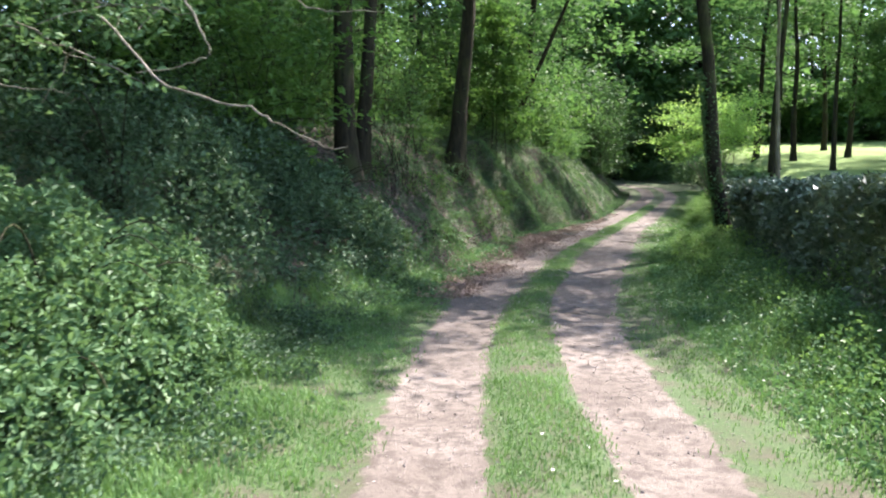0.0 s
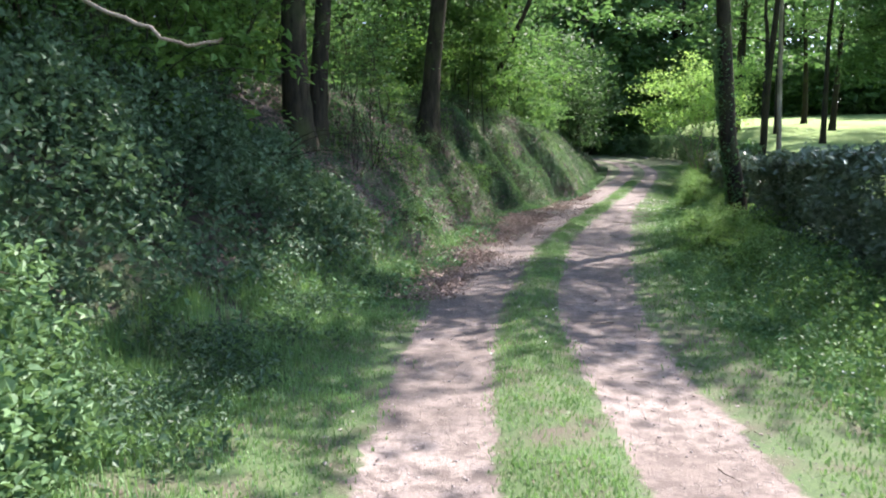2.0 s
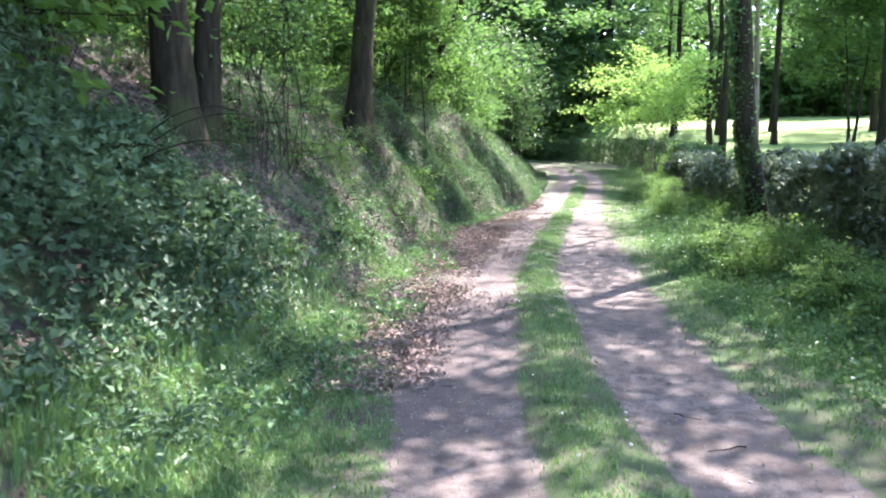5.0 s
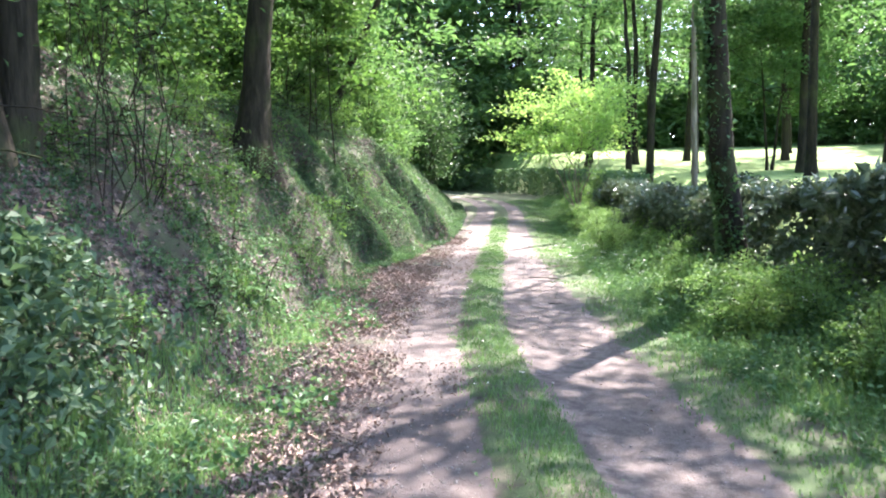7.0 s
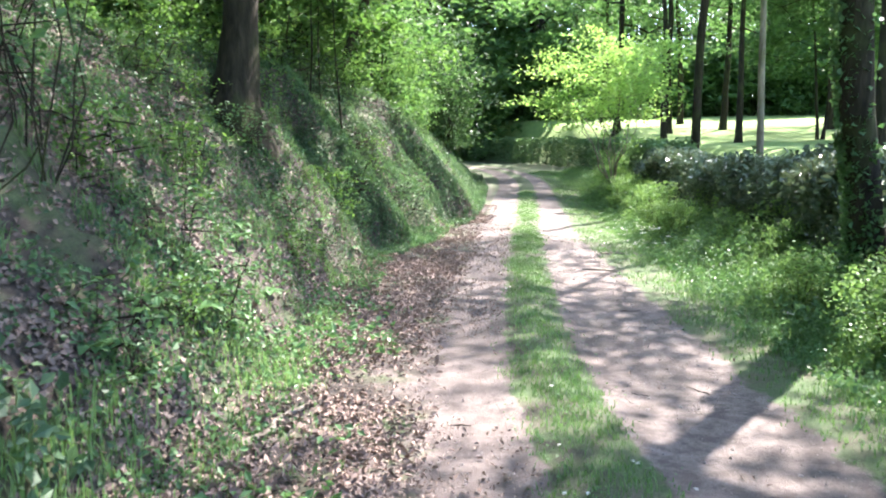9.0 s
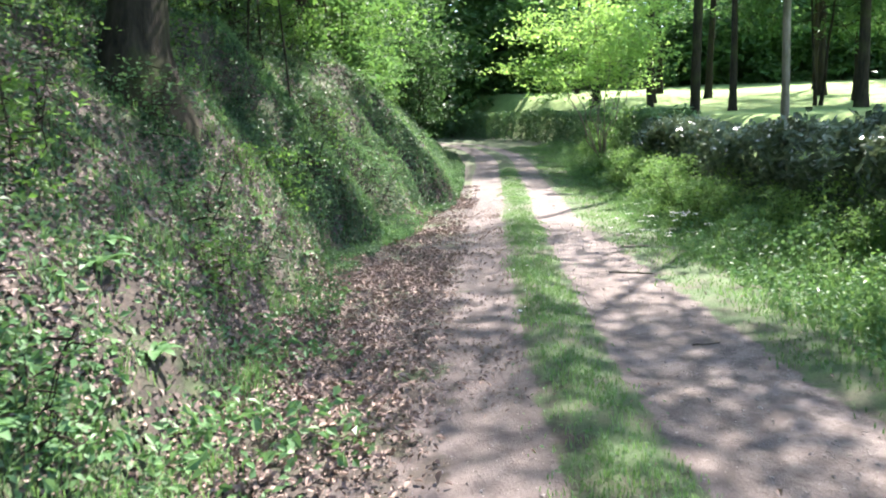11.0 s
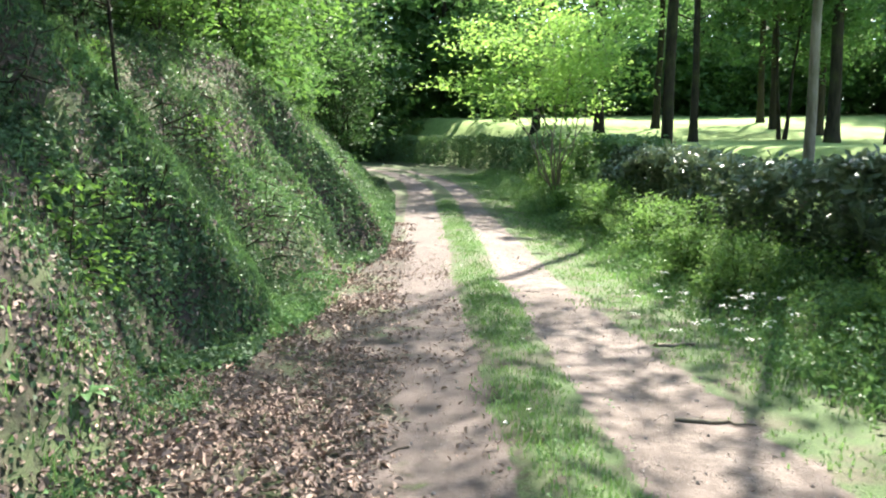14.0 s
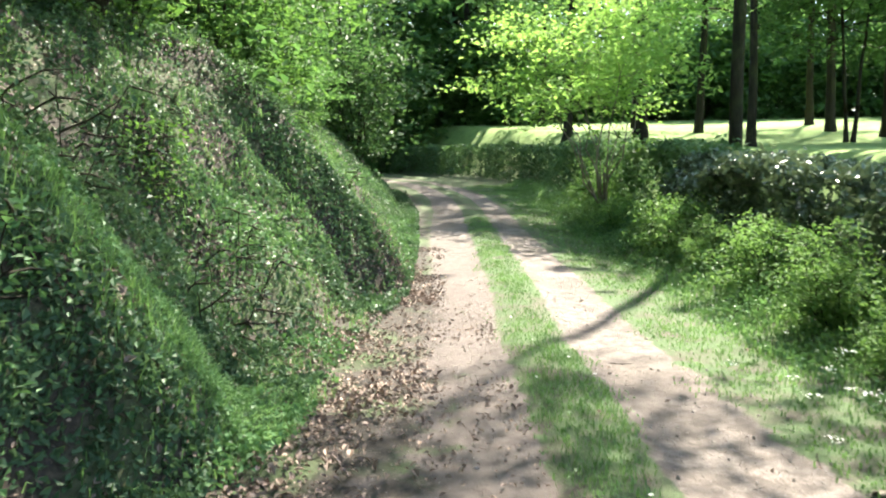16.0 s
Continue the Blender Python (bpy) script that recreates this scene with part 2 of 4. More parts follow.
def axis(parts):
    out = []
    for a, b, step in parts:
        out += list(np.arange(a, b, step))
    return np.array(out + [parts[-1][1]])


def make_ground():
    xs = axis([(-400, -80, 40), (-80, -24, 4), (-24, -6, 0.6), (-6, 12, 0.1), (12, 24, 0.35), (24, 60, 2), (60, 420, 40)])
    ys = axis([(-300, -20, 30), (-20, -1, 1), (-1, 32, 0.1), (32, 60, 0.4), (60, 100, 2), (100, 620, 40)])
    X, Y = np.meshgrid(xs, ys)
    verts = np.stack([X, Y, height(X, Y)], -1).reshape(-1, 3)
    nx, ny = len(xs), len(ys)
    i = (np.arange(ny - 1)[:, None] * nx + np.arange(nx - 1)[None]).ravel()
    me = mesh_of("ground", verts, np.stack([i, i + 1, i + nx + 1, i + nx], -1), GROUND, True)
    x, y = verts[:, 0], verts[:, 1]
    side = x - lerp(y, MIDDLE)
    off = np.abs(side)
    rut = np.clip(np.minimum((off - np.interp(y, [4, 12], [0.3, 0.2])) / 0.14, (np.where(side > 0, lerp(y, EDGE_RIGHT), lerp(y, EDGE_LEFT)) + 0.08 - off) / 0.25), 0, 1) * np.interp(y, [40, 60], [1, 0.6])
    rut = rut * np.where(side < 0, 1 - 0.55 * np.interp(y, [10, 15, 26, 32], [0, 1, 1, 0]) * np.clip((-side - 0.35) / 0.6, 0, 1), 1)
    foot = lerp(y, FOOT)
    litter = np.clip((foot + 0.9 - x) / 0.6, 0, 1) * np.interp(y, [8, 13, 27, 34], [0.35, 0.9, 0.9, 0.8])
    left = x - lerp(y, MIDDLE)
    litter = np.maximum(litter, np.interp(-left, [-1.4, -0.3, 0.2, 0.9], [0.3, 0.15, 0.45, 0.9]) * (np.abs(left) < 2.5) * np.interp(y, [8, 12, 26, 32], [0, 1, 1, 0.2]))
    field = np.clip((x - lerp(y, HEDGE) - 0.8) / 0.8, 0, 1) * np.clip((75 - y) / 6, 0, 1) * np.clip((62 - x) / 5, 0, 1)
    cover = np.stack([rut, litter, field, np.ones_like(rut)], -1).astype(np.float32)
    a = me.color_attributes.new("cover", "FLOAT_COLOR", "POINT")
    a.data.foreach_set("color", cover.ravel())
    ob = new("ground", me)
    return tagged(ob, "farm track with pale gravel ruts, turf strip and wooded bank", "ground", kind="structure")


make_ground()


# ---- leaves, blades and stems ----
rng = np.random.default_rng(7)


def slope(x, y):
    """The ground's normal at each place."""
    e = 0.05
    n = np.stack([height(x - e, y) - height(x + e, y), height(x, y - e) - height(x, y + e), np.full(len(x), 2 * e)], -1)
    return n / np.linalg.norm(n, axis=1)[:, None]


def leaves(centres, size, up=0.6, gen=rng, slim=0.55, fold=0.25, along=None, full=False):
    """Folded leaves, four corners each. up: how much they lie flat."""
    c = np.asarray(centres, float)
    n = len(c)
    size = np.broadcast_to(size, n) * gen.uniform(0.65, 1.3, n)
    nor = gen.normal(size=(n, 3)) * (1 - up) + (np.array([0, 0, 1.0]) if along is None else along) * up
    nor /= np.linalg.norm(nor, axis=1)[:, None]
    a = gen.normal(size=(n, 3))
    a -= nor * (a * nor).sum(1)[:, None]
    a /= np.linalg.norm(a, axis=1)[:, None]
    b = np.cross(nor, a)
    L, W = size[:, None], size[:, None] * slim
    if full:
        m, w = nor * W * fold, b * W * 0.5
        v = np.stack([c - a * L * 0.5, c + w * 0.8 + m - a * L * 0.22, c + w * 0.85 + m + a * L * 0.14, c + a * L * 0.5 - nor * L * 0.12, c - w * 0.85 + m + a * L * 0.14, c - w * 0.8 + m - a * L * 0.22], 1)
        i = np.arange(n)[:, None] * 6
        return v.reshape(-1, 3), np.concatenate([i + np.array(k) for k in ((0, 2, 1), (0, 3, 2), (0, 4, 3), (0, 5, 4))], 1).reshape(-1, 3)
    v = np.stack([c - a * L * 0.5, c + b * W * 0.5 + nor * W * fold + a * L * 0.05, c + a * L * 0.5, c - b * W * 0.5 + nor * W * fold + a * L * 0.05], 1)
    i = np.arange(n)[:, None] * 4
    f = np.concatenate([i + np.array([0, 1, 2]), i + np.array([0, 2, 3])], 1).reshape(-1, 3)
    return v.reshape(-1, 3), f


def join(pieces):
    vs, fs, k = [], [], 0
    for v, f in pieces:
        vs.append(np.asarray(v)), fs.append(np.asarray(f) + k)
        k += len(v)
    return np.concatenate(vs), np.concatenate(fs)


def tube(points, radii, sides=9, rough=0.0, gen=rng):
    """A tapering, slightly lumpy stem through the points, as triangles."""
    p = np.asarray(points, float)
    n = len(p)
    d = np.gradient(p, axis=0)
    d /= np.linalg.norm(d, axis=1)[:, None]
    ref = np.where(np.abs(d[:, 2:3]) > 0.9, np.array([[1.0, 0, 0]]), np.array([[0, 0, 1.0]]))
    ux = np.cross(d, ref)
    ux /= np.linalg.norm(ux, axis=1)[:, None]
    uy = np.cross(d, ux)
    an = np.linspace(0, 2 * np.pi, sides, endpoint=False)
    r = np.asarray(radii)[:, None] * (1 + rough * gen.normal(size=(n, sides)))
    v = p[:, None] + r[..., None] * (np.cos(an)[None, :, None] * ux[:, None] + np.sin(an)[None, :, None] * uy[:, None])
    k = np.arange(n - 1)[:, None] * sides
    j, j2 = np.arange(sides)[None], (np.arange(sides)[None] + 1) % sides
    f = np.concatenate([np.stack([k + j, k + j2, k + sides + j2], -1).reshape(-1, 3), np.stack([k + j, k + sides + j2, k + sides + j], -1).reshape(-1, 3)])
    return v.reshape(-1, 3), f


def bend(a, b, n, wobble, gen=rng):
    """n points from a to b, wandering by wobble."""
    a, b = np.asarray(a, float), np.asarray(b, float)
    t = np.linspace(0, 1, n)[:, None]
    w = np.cumsum(gen.normal(size=(n, 3)), 0) * wobble / math.sqrt(n)
    w -= w[0] + t * (w[-1] - w[0])
    return a + (b - a) * t + w


def part(name, me, parent, label="", kind=""):
    ob = new(name, me)
    ob.parent = parent
    return tagged(ob, label, kind=kind)


def base(name, x, y, label, category, group="", z=None):
    ob = new(name)
    ob.matrix_world = pose(x, y, float(height(x, y)) if z is None else z)
    return tagged(ob, label, category, group)


def clumps(tips, per, spread, size, gen, flat=0.3, up=0.6, slim=0.55):
    tips = np.asarray(tips)
    off = gen.normal(size=(len(tips), per, 3)) * np.array([spread, spread, spread * flat])
    return leaves((tips[:, None] + off).reshape(-1, 3), size, up, gen, slim)


def tree_meshes(seed, tall, girth, lean=(0, 0), first=0.35, crown=3.0, limbs=12, per=46, spread=0.55, size=0.16, leaf=None, bark=None, twigs=5, droop=0.0, slim=0.55, wobble=0.012, flare=0.7):
    """Trunk, limbs and crown of one tree, round its foot."""
    g = np.random.default_rng(seed)
    n = 14
    path = bend((0, 0, 0), (lean[0], lean[1], tall), n, wobble * tall, g)
    t = np.linspace(0, 1, n)
    fine = np.concatenate([np.linspace(-1.1, 1.1, 10) / tall, np.linspace(0.12, 1, 12)])
    path2 = np.stack([np.interp(fine, t, path[:, k]) for k in range(3)], -1)
    path2[:, 2] = fine * tall
    rad = girth * (1 - 0.8 * np.clip(fine, 0, 1)) + girth * flare * np.exp(-np.clip(fine * tall + 0.25, 0, 99) / 0.4)
    trunk = mesh_of("trunk", *tube(path2, rad, 12, 0.035, g), bark or BARK, True)
    arms, tips = [], []
    for i in range(limbs):
        wood = []
        u = first + (1 - first) * (i + g.uniform(0, 0.8)) / limbs
        s = np.array([np.interp(u, t, path[:, k]) for k in range(3)])
        a = i * 2.4 + g.uniform(-0.5, 0.5)
        reach = crown * (1.15 - 0.75 * ((u - first) / (1 - first)) ** 1.6) * g.uniform(0.65, 1.1)
        e = s + np.array([math.cos(a) * reach, math.sin(a) * reach, reach * g.uniform(0.15, 0.6) - droop * reach])
        br = bend(s, e, 6, 0.12 * reach, g)
        r0 = girth * (1 - 0.8 * u) * 0.42
        wood.append(tube(br, np.linspace(r0, 0.012, 6), 5, 0.03, g))
        for k in range(twigs):
            q = br[min(5, 2 + int(g.uniform(0, 4)))]
            w = q + g.normal(size=3) * np.array([0.3, 0.3, 0.16]) * reach * 0.75
            wood.append(tube(bend(q, w, 4, 0.08 * reach, g), np.linspace(0.016, 0.005, 4), 3, 0, g))
            tips += [w, (w + q) / 2]
        tips += [e, (e + br[3]) / 2]
        arms.append(mesh_of("limb", *join(wood), bark or BARK, True))
    cr = mesh_of("crown", *clumps(tips, per, spread, size, g, slim=slim), leaf or LEAF_WOOD)
    return trunk, arms, cr


def shrub_meshes(seed, tall, stems, spread, per, size, leaf, bark=None, low=0.15, thick=1.0):
    """Several thin stems fanning out of one foot, leafy from low down."""
    g = np.random.default_rng(seed)
    arms, tips = [], []
    for i in range(stems):
        a = i * 2.4 + g.uniform(-0.4, 0.4)
        h = tall * g.uniform(0.65, 1.05)
        e = np.array([math.cos(a), math.sin(a), 0]) * spread * g.uniform(0.3, 1) + (0, 0, h)
        br = bend((0.08 * math.cos(a), 0.08 * math.sin(a), -0.15), e, 8, 0.1 * tall, g)
        wood = [tube(br, np.linspace(thick * (0.007 + 0.0035 * tall), 0.004, 8), 5, 0.03, g)]
        for k in range(7):
            q = br[int(g.integers(max(1, int(8 * low)), 8))]
            w = q + g.normal(size=3) * np.array([0.3, 0.3, 0.12]) * spread
            wood.append(tube(bend(q, w, 3, 0.03, g), (0.008, 0.006, 0.003), 3, 0, g))
            tips += [w, (w + q) / 2]
        tips.append(e)
        arms.append(mesh_of("stem", *join(wood), bark or BARK, True))
    return None, arms, mesh_of("foliage", *clumps(tips, per, 0.16 * tall ** 0.6, size, g, 0.3, 0.65), leaf)


def tree(name, x, y, meshes, label, category="tree", group="", turn=0, scale=1.0, z=None):
    ob = new(name)
    zz = float(height(x, y)) if z is None else z
    ob.matrix_world = pose(x, y, zz - 0.03, 0, 0, turn) @ Matrix.Scale(scale, 4)
    tagged(ob, label, category, group)
    if meshes[0]:
        part("trunk", meshes[0], ob)
    for m in meshes[1]:
        part("limb" if meshes[0] else "stem", m, ob)
    part("crown" if meshes[0] else "foliage", meshes[2], ob)
    return ob


# ---- trees that stand alone ----
tree("verge_tree", 6.1, 16.85, tree_meshes(3, 15, 0.16, (-2.4, -0.8), 0.45, 4.5, 20, per=95, spread=0.46, size=0.17), "tall leaning brown-barked tree in front of the hedge")
tree("bank_tree", 0.3, 20.2, tree_meshes(5, 14, 0.21, (0.9, 0.5), 0.42, 3.7, 14, per=46, spread=0.45, size=0.15, flare=1.5), "brown-barked tree with spreading roots on top of the earth bank", z=1.85)
# Two added trees, trunks out of view, that throw dappled shade on the track.
for i, (x, y) in enumerate([(12.0, 20.4), (11.2, 15.8)]):
    tree("hedgerow_tree", x, y, tree_meshes(4 + 10 * i, 14 - 2 * i, 0.2, (-0.5, -0.4), 0.58 - 0.08 * i, 3.1, 17, per=22 - 6 * i, spread=0.34, size=0.16), "broad leafy tree added out of view behind the hedge to shade the track", "tree", "trees in the field")
tree("oak_tree", -1.75, 14.4, tree_meshes(6, 15, 0.2, (-0.6, 0.2), 0.36, 4.7, 17, per=75, size=0.16), "dark twin-stemmed oak tree in the shade on the bank")
tree("oak_tree", -1.5, 14.75, tree_meshes(7, 13, 0.14, (0.7, 0.4), 0.42, 3.8, 14, per=70, size=0.16), "slimmer dark oak stem leaning over the bank")
tree("fresh_green_tree", 11.3, 32.8, shrub_meshes(8, 4.0, 12, 2.3, 46, 0.13, LEAF_FRESH, BARK_PALE, 0.66), "young sunlit tree with layered fresh yellow-green leaves", z=0.9)
# Lean and out-of-view crown are set for the shade they throw.
tree("leaning_tree", 3.0, 30.5, tree_meshes(36, 15, 0.16, (1.2, -0.6), 0.45, 3.6, 15, per=50, size=0.17), "tall dark tree on the bank leaning out over the track")
# Added tree; its crown above the view puts shade on bank and rut.
tree("leaning_tree", 2.1, 26.2, tree_meshes(37, 9.5, 0.085, (3.9, -2.3), 0.55, 2.0, 11, per=18, size=0.16), "tree added on the lip of the bank, leaning low to shade the track")
FIELD = [(18.9, 47.8, 16, 1.7), (16.4, 38.7, 11.5, 0.9), (19.0, 42.9, 14, 0.7), (17.5, 35.5, 11, 1.15), (20.6, 33.3, 16, 1.8), (22.5, 44, 14, 0.8),
         (26, 41, 15, 1.0), (23.5, 36.5, 14, 0.7), (16.8, 28.3, 14, 1.0), (15.0, 20.5, 15, 1.1), (21, 24, 15, 1), (25, 52, 15, 1), (31, 47, 15, 1), (28, 34, 15, 1.1), (23, 58, 15, 1), (33, 38, 15, 1)]
tree("field_tree", 12.55, 30.4, tree_meshes(33, 19, 0.13, (1.3, 0.3), 0.8, 2.2, 9, per=20, size=0.16), "tall brown-barked tree close behind the hedge", "tree", "trees in the field")
tree("field_tree", 10.4, 24.5, tree_meshes(34, 12, 0.075, (-0.8, -1.2), 0.6, 2.9, 11, per=34, size=0.16, bark=BARK_PALE, flare=0.4), "thin pale-barked tree close behind the hedge", "tree", "trees in the field")
KINDS = [tree_meshes(20 + i, 15, 0.17, (0.5 * math.cos(i * 2), 0.5 * math.sin(i * 2)), 0.34, 3.3, 15, per=30, spread=0.62, size=0.22, droop=0.14) for i in range(5)]
FAR_KINDS = [tree_meshes(40 + i, 17, 0.2, (0.5 * math.cos(i * 2), 0.5 * math.sin(i * 2)), 0.1, 4.8, 18, per=10, spread=0.95, size=0.62, droop=0.12, twigs=5) for i in range(4)]
HIGH = tree_meshes(29, 15, 0.17, (0.3, 0.5), 0.72, 2.2, 9, per=30, spread=0.5, size=0.2)
for i, (x, y, h, r) in enumerate(FIELD):
    t = tree("field_tree", x, y, HIGH if i in (1, 2, 3, 8) else KINDS[i % 5], "tall dark-barked tree standing in the sunlit field", "tree", "trees in the field", i * 67, h / 15)
    t.children[0].scale = (r, r, 1)
for x, y, dx in ((20.84, 35.3, 0.9), (20.7, 35.4, -0.5)):
    tree("forked_tree", x, y, tree_meshes(91 + int(dx * 10), 6.6, 0.06, (dx, 0.1), 0.38, 2.6, 12, per=50, spread=0.45, size=0.17), "small thin-stemmed tree forking low in the field")


def place_wood(count, seed, box, kinds, apart, label, category, group, name, keep, scales=(0.75, 1.15)):
    g = np.random.default_rng(seed)
    placed = []
    for _ in range(count * 40):
        x, y = g.uniform(box[0], box[1]), g.uniform(box[2], box[3])
        if keep(x, y) and all((x - a) ** 2 + (y - b) ** 2 > apart ** 2 for a, b in placed):
            placed.append((x, y))
            tree(name, x, y, kinds[int(g.integers(len(kinds)))], label, category, group, float(g.uniform(0, 360)), float(g.uniform(*scales)))
            if len(placed) >= count:
                return


def clear(x, y):
    """Away from the single trees and the track."""
    return min(math.hypot(x - a, y - b) for a, b in ((0.4, 20.2), (-1.7, 14.4), (1.6, 22.5))) > 1.4


place_wood(20, 4, (-16, 8, 4, 50), KINDS, 2.2, "slender dark tree in the wood on the bank", "tree", "trees on the bank", "woodland_tree", lambda x, y: -16 < x - lerp(y, FOOT) < -4.5 and clear(x, y))
place_wood(62, 5, (-30, 75, 50, 100), FAR_KINDS, 3.2, "tall leafy tree in the wood behind the field", "tree", "trees behind the field", "far_tree",
           lambda x, y: abs(x - lerp(y, MIDDLE)) > 3 and (y > 74 - 0.25 * abs(x) or x < lerp(y, FOOT) - 2), (0.8, 1.3))
place_wood(10, 17, (2, 26, 64, 84), FAR_KINDS, 3.0, "tall leafy tree in the wood beyond the bend", "tree", "trees beyond the bend", "far_tree", lambda x, y: abs(x - lerp(y, MIDDLE)) > 2.5, (1.2, 1.5))
place_wood(22, 9, (40, 62, 2, 66), FAR_KINDS, 3.2, "tall leafy tree in the wood beside the field", "tree", "trees beside the field", "far_tree", lambda x, y: math.hypot(x - 5, y - 15) > 46, (0.8, 1.2))
place_wood(16, 10, (-22, -7, -8, 14), FAR_KINDS, 3.2, "tall leafy tree high on the wooded slope", "tree", "trees up the slope", "far_tree", lambda x, y: True, (0.8, 1.2))

SHRUBS = [shrub_meshes(60 + i, 3.2, 7, 1.3, 16, 0.145, LEAF_WOOD) for i in range(3)]
FAR_SHRUBS = [shrub_meshes(65 + i, 4.2, 6, 1.9, 9, 0.5, LEAF_WOOD) for i in range(2)]
BEND_SHRUBS = [shrub_meshes(160 + i, 3.2, 7, 1.3, 16, 0.145, LEAF_WOOD_SHADED) for i in range(3)]
LOW = [shrub_meshes(70 + i, 1.3, 6, 0.8, 24, 0.1, LEAF_WOOD) for i in range(2)]
LIGHT = [shrub_meshes(75 + i, 2.4, 6, 1.1, 22, 0.12, LEAF_SPRAY) for i in range(2)]
place_wood(38, 11, (-14, 9, 5, 48), SHRUBS, 1.5, "leafy hazel-like shrub under the trees on the bank", "shrub", "shrubs on the bank", "shrub", lambda x, y: -9 < x - lerp(y, FOOT) < -2.0 - (1.2 if 17 < y < 27 else 0) and clear(x, y), (0.7, 1.5))
place_wood(27, 12, (-6, 9, 11, 32), LIGHT, 1.2, "bright green young shrub on the lip of the bank", "shrub", "young shrubs on the bank", "young_shrub", lambda x, y: -6 < x - lerp(y, FOOT) < -2.0 and clear(x, y) and not (15.5 < y < 26 and x - lerp(y, FOOT) > -3.8) and not (y < 19 and x > -1.2), (0.6, 1.2))
place_wood(20, 13, (-4, 14, 14, 60), LOW, 0.9, "low dark leafy shrub on the bank", "shrub", "low shrubs on the bank", "low_shrub", lambda x, y: -3.2 < x - lerp(y, FOOT) < -1.5 and clear(x, y) and not 13.5 < y < 27, (0.6, 1.3))
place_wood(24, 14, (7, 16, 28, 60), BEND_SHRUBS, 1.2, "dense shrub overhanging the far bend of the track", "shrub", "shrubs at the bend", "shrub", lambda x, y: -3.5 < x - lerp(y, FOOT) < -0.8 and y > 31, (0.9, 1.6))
place_wood(80, 15, (5, 64, 44, 80), FAR_SHRUBS, 1.5, "dark shrub along the edge of the far wood", "shrub", "shrubs along the far wood", "shrub", lambda x, y: abs(math.hypot(x - 5, y - 15) - 58) < 3.0 and x > lerp(y, HEDGE) + 1, (0.8, 1.4))
place_wood(26, 16, (6, 24, 62, 76), FAR_SHRUBS, 1.5, "dark shrub closing the end of the track", "shrub", "shrubs at the end of the track", "shrub", lambda x, y: y > 70 or abs(x - lerp(y, MIDDLE)) > 3.5, (0.8, 1.4))
for i, (x, y, s) in enumerate([(1.9, 25.4, 0.4), (3.1, 27.9, 0.5), (-0.5, 18.9, 0.4), (4.0, 29.8, 0.6), (0.6, 24.4, 0.4)]):
    tree("young_shrub", x, y, LIGHT[i % 2], "bright green young shrub on the lip of the bank", "shrub", "young shrubs on the bank", i * 61, s)
TINY = [shrub_meshes(180, 0.5, 5, 0.35, 6, 0.05, LEAF_HERB, thick=0.35), shrub_meshes(181, 0.55, 5, 0.3, 6, 0.055, LEAF_SPRAY, thick=0.35), shrub_meshes(182, 0.45, 5, 0.4, 6, 0.05, LEAF_BRAMBLE_SHADED, thick=0.35)]
place_wood(60, 19, (-1.5, 7, 12.5, 30), TINY, 0.35, "small leafy plant rooted in the earth bank", "plant", "small plants on the bank", "bank_plant", lambda x, y: -2.9 < x - lerp(y, FOOT) < -0.25, (0.45, 1.15))
BUSHES = [shrub_meshes(80, 1.5, 8, 0.9, 34, 0.09, LEAF_VERGE), shrub_meshes(81, 1.4, 8, 0.8, 34, 0.085, LEAF_VERGE)]
for i, (x, y, s) in enumerate([(9.6, 28.6, 0.45), (10.3, 30.6, 0.45), (8.7, 26.2, 0.4), (11.0, 30.2, 0.5), (12.0, 34.2, 0.7), (5.2, 14.6, 0.5), (6.5, 18.6, 0.35), (7.1, 22.2, 0.45), (7.6, 23.4, 0.5), (8.2, 24.8, 0.55), (7.0, 20.4, 0.35), (4.9, 15.2, 0.5), (4.6, 13.0, 0.4), (5.3, 16.8, 0.45), (4.3, 11.8, 0.4), (9.1, 27.5, 0.6), (5.6, 16.0, 0.4)]):
    tree("verge_shrub", x, y, BUSHES[i % 2], "fresh green bush growing against the hedge", "bush", "bushes by the hedge", i * 50, s)
for i, (x, y) in enumerate([(1.35, 22.4), (1.55, 22.7), (1.8, 22.3)]):
    tree("sapling", x, y, tree_meshes(95 + i, 4.2, 0.013, (0.25 * math.cos(i), 0.3), 0.3, 0.9, 8, per=34, spread=0.2, size=0.12, leaf=LEAF_SPRAY, twigs=4, flare=0.2), "thin sapling with sparse leaves on the bank", "sapling", "saplings on the bank")


# ---- dead branch hanging in front of the wood at the start ----
def hanging(name, pts, r, label):
    ob = new(name)
    ob.matrix_world = pose(*pts[0])
    tagged(ob, label, "branch")
    p = np.array(pts) - np.array(pts[0])
    k = np.linspace(0, len(p) - 1, len(p) * 4)
    q = np.stack([np.interp(k, np.arange(len(p)), p[:, i]) for i in range(3)], -1) + np.random.default_rng(5).normal(size=(len(k), 3)) * 0.006
    part("stem", mesh_of("stem", *tube(q, np.linspace(r, r * 0.35, len(q)), 6), BARK_PALE, True), ob)


BARE = [shrub_meshes(170 + i, 3.6, 9, 0.7, 5, 0.1, LEAF_WOOD, BARK, 0.5, 0.38) for i in range(2)]
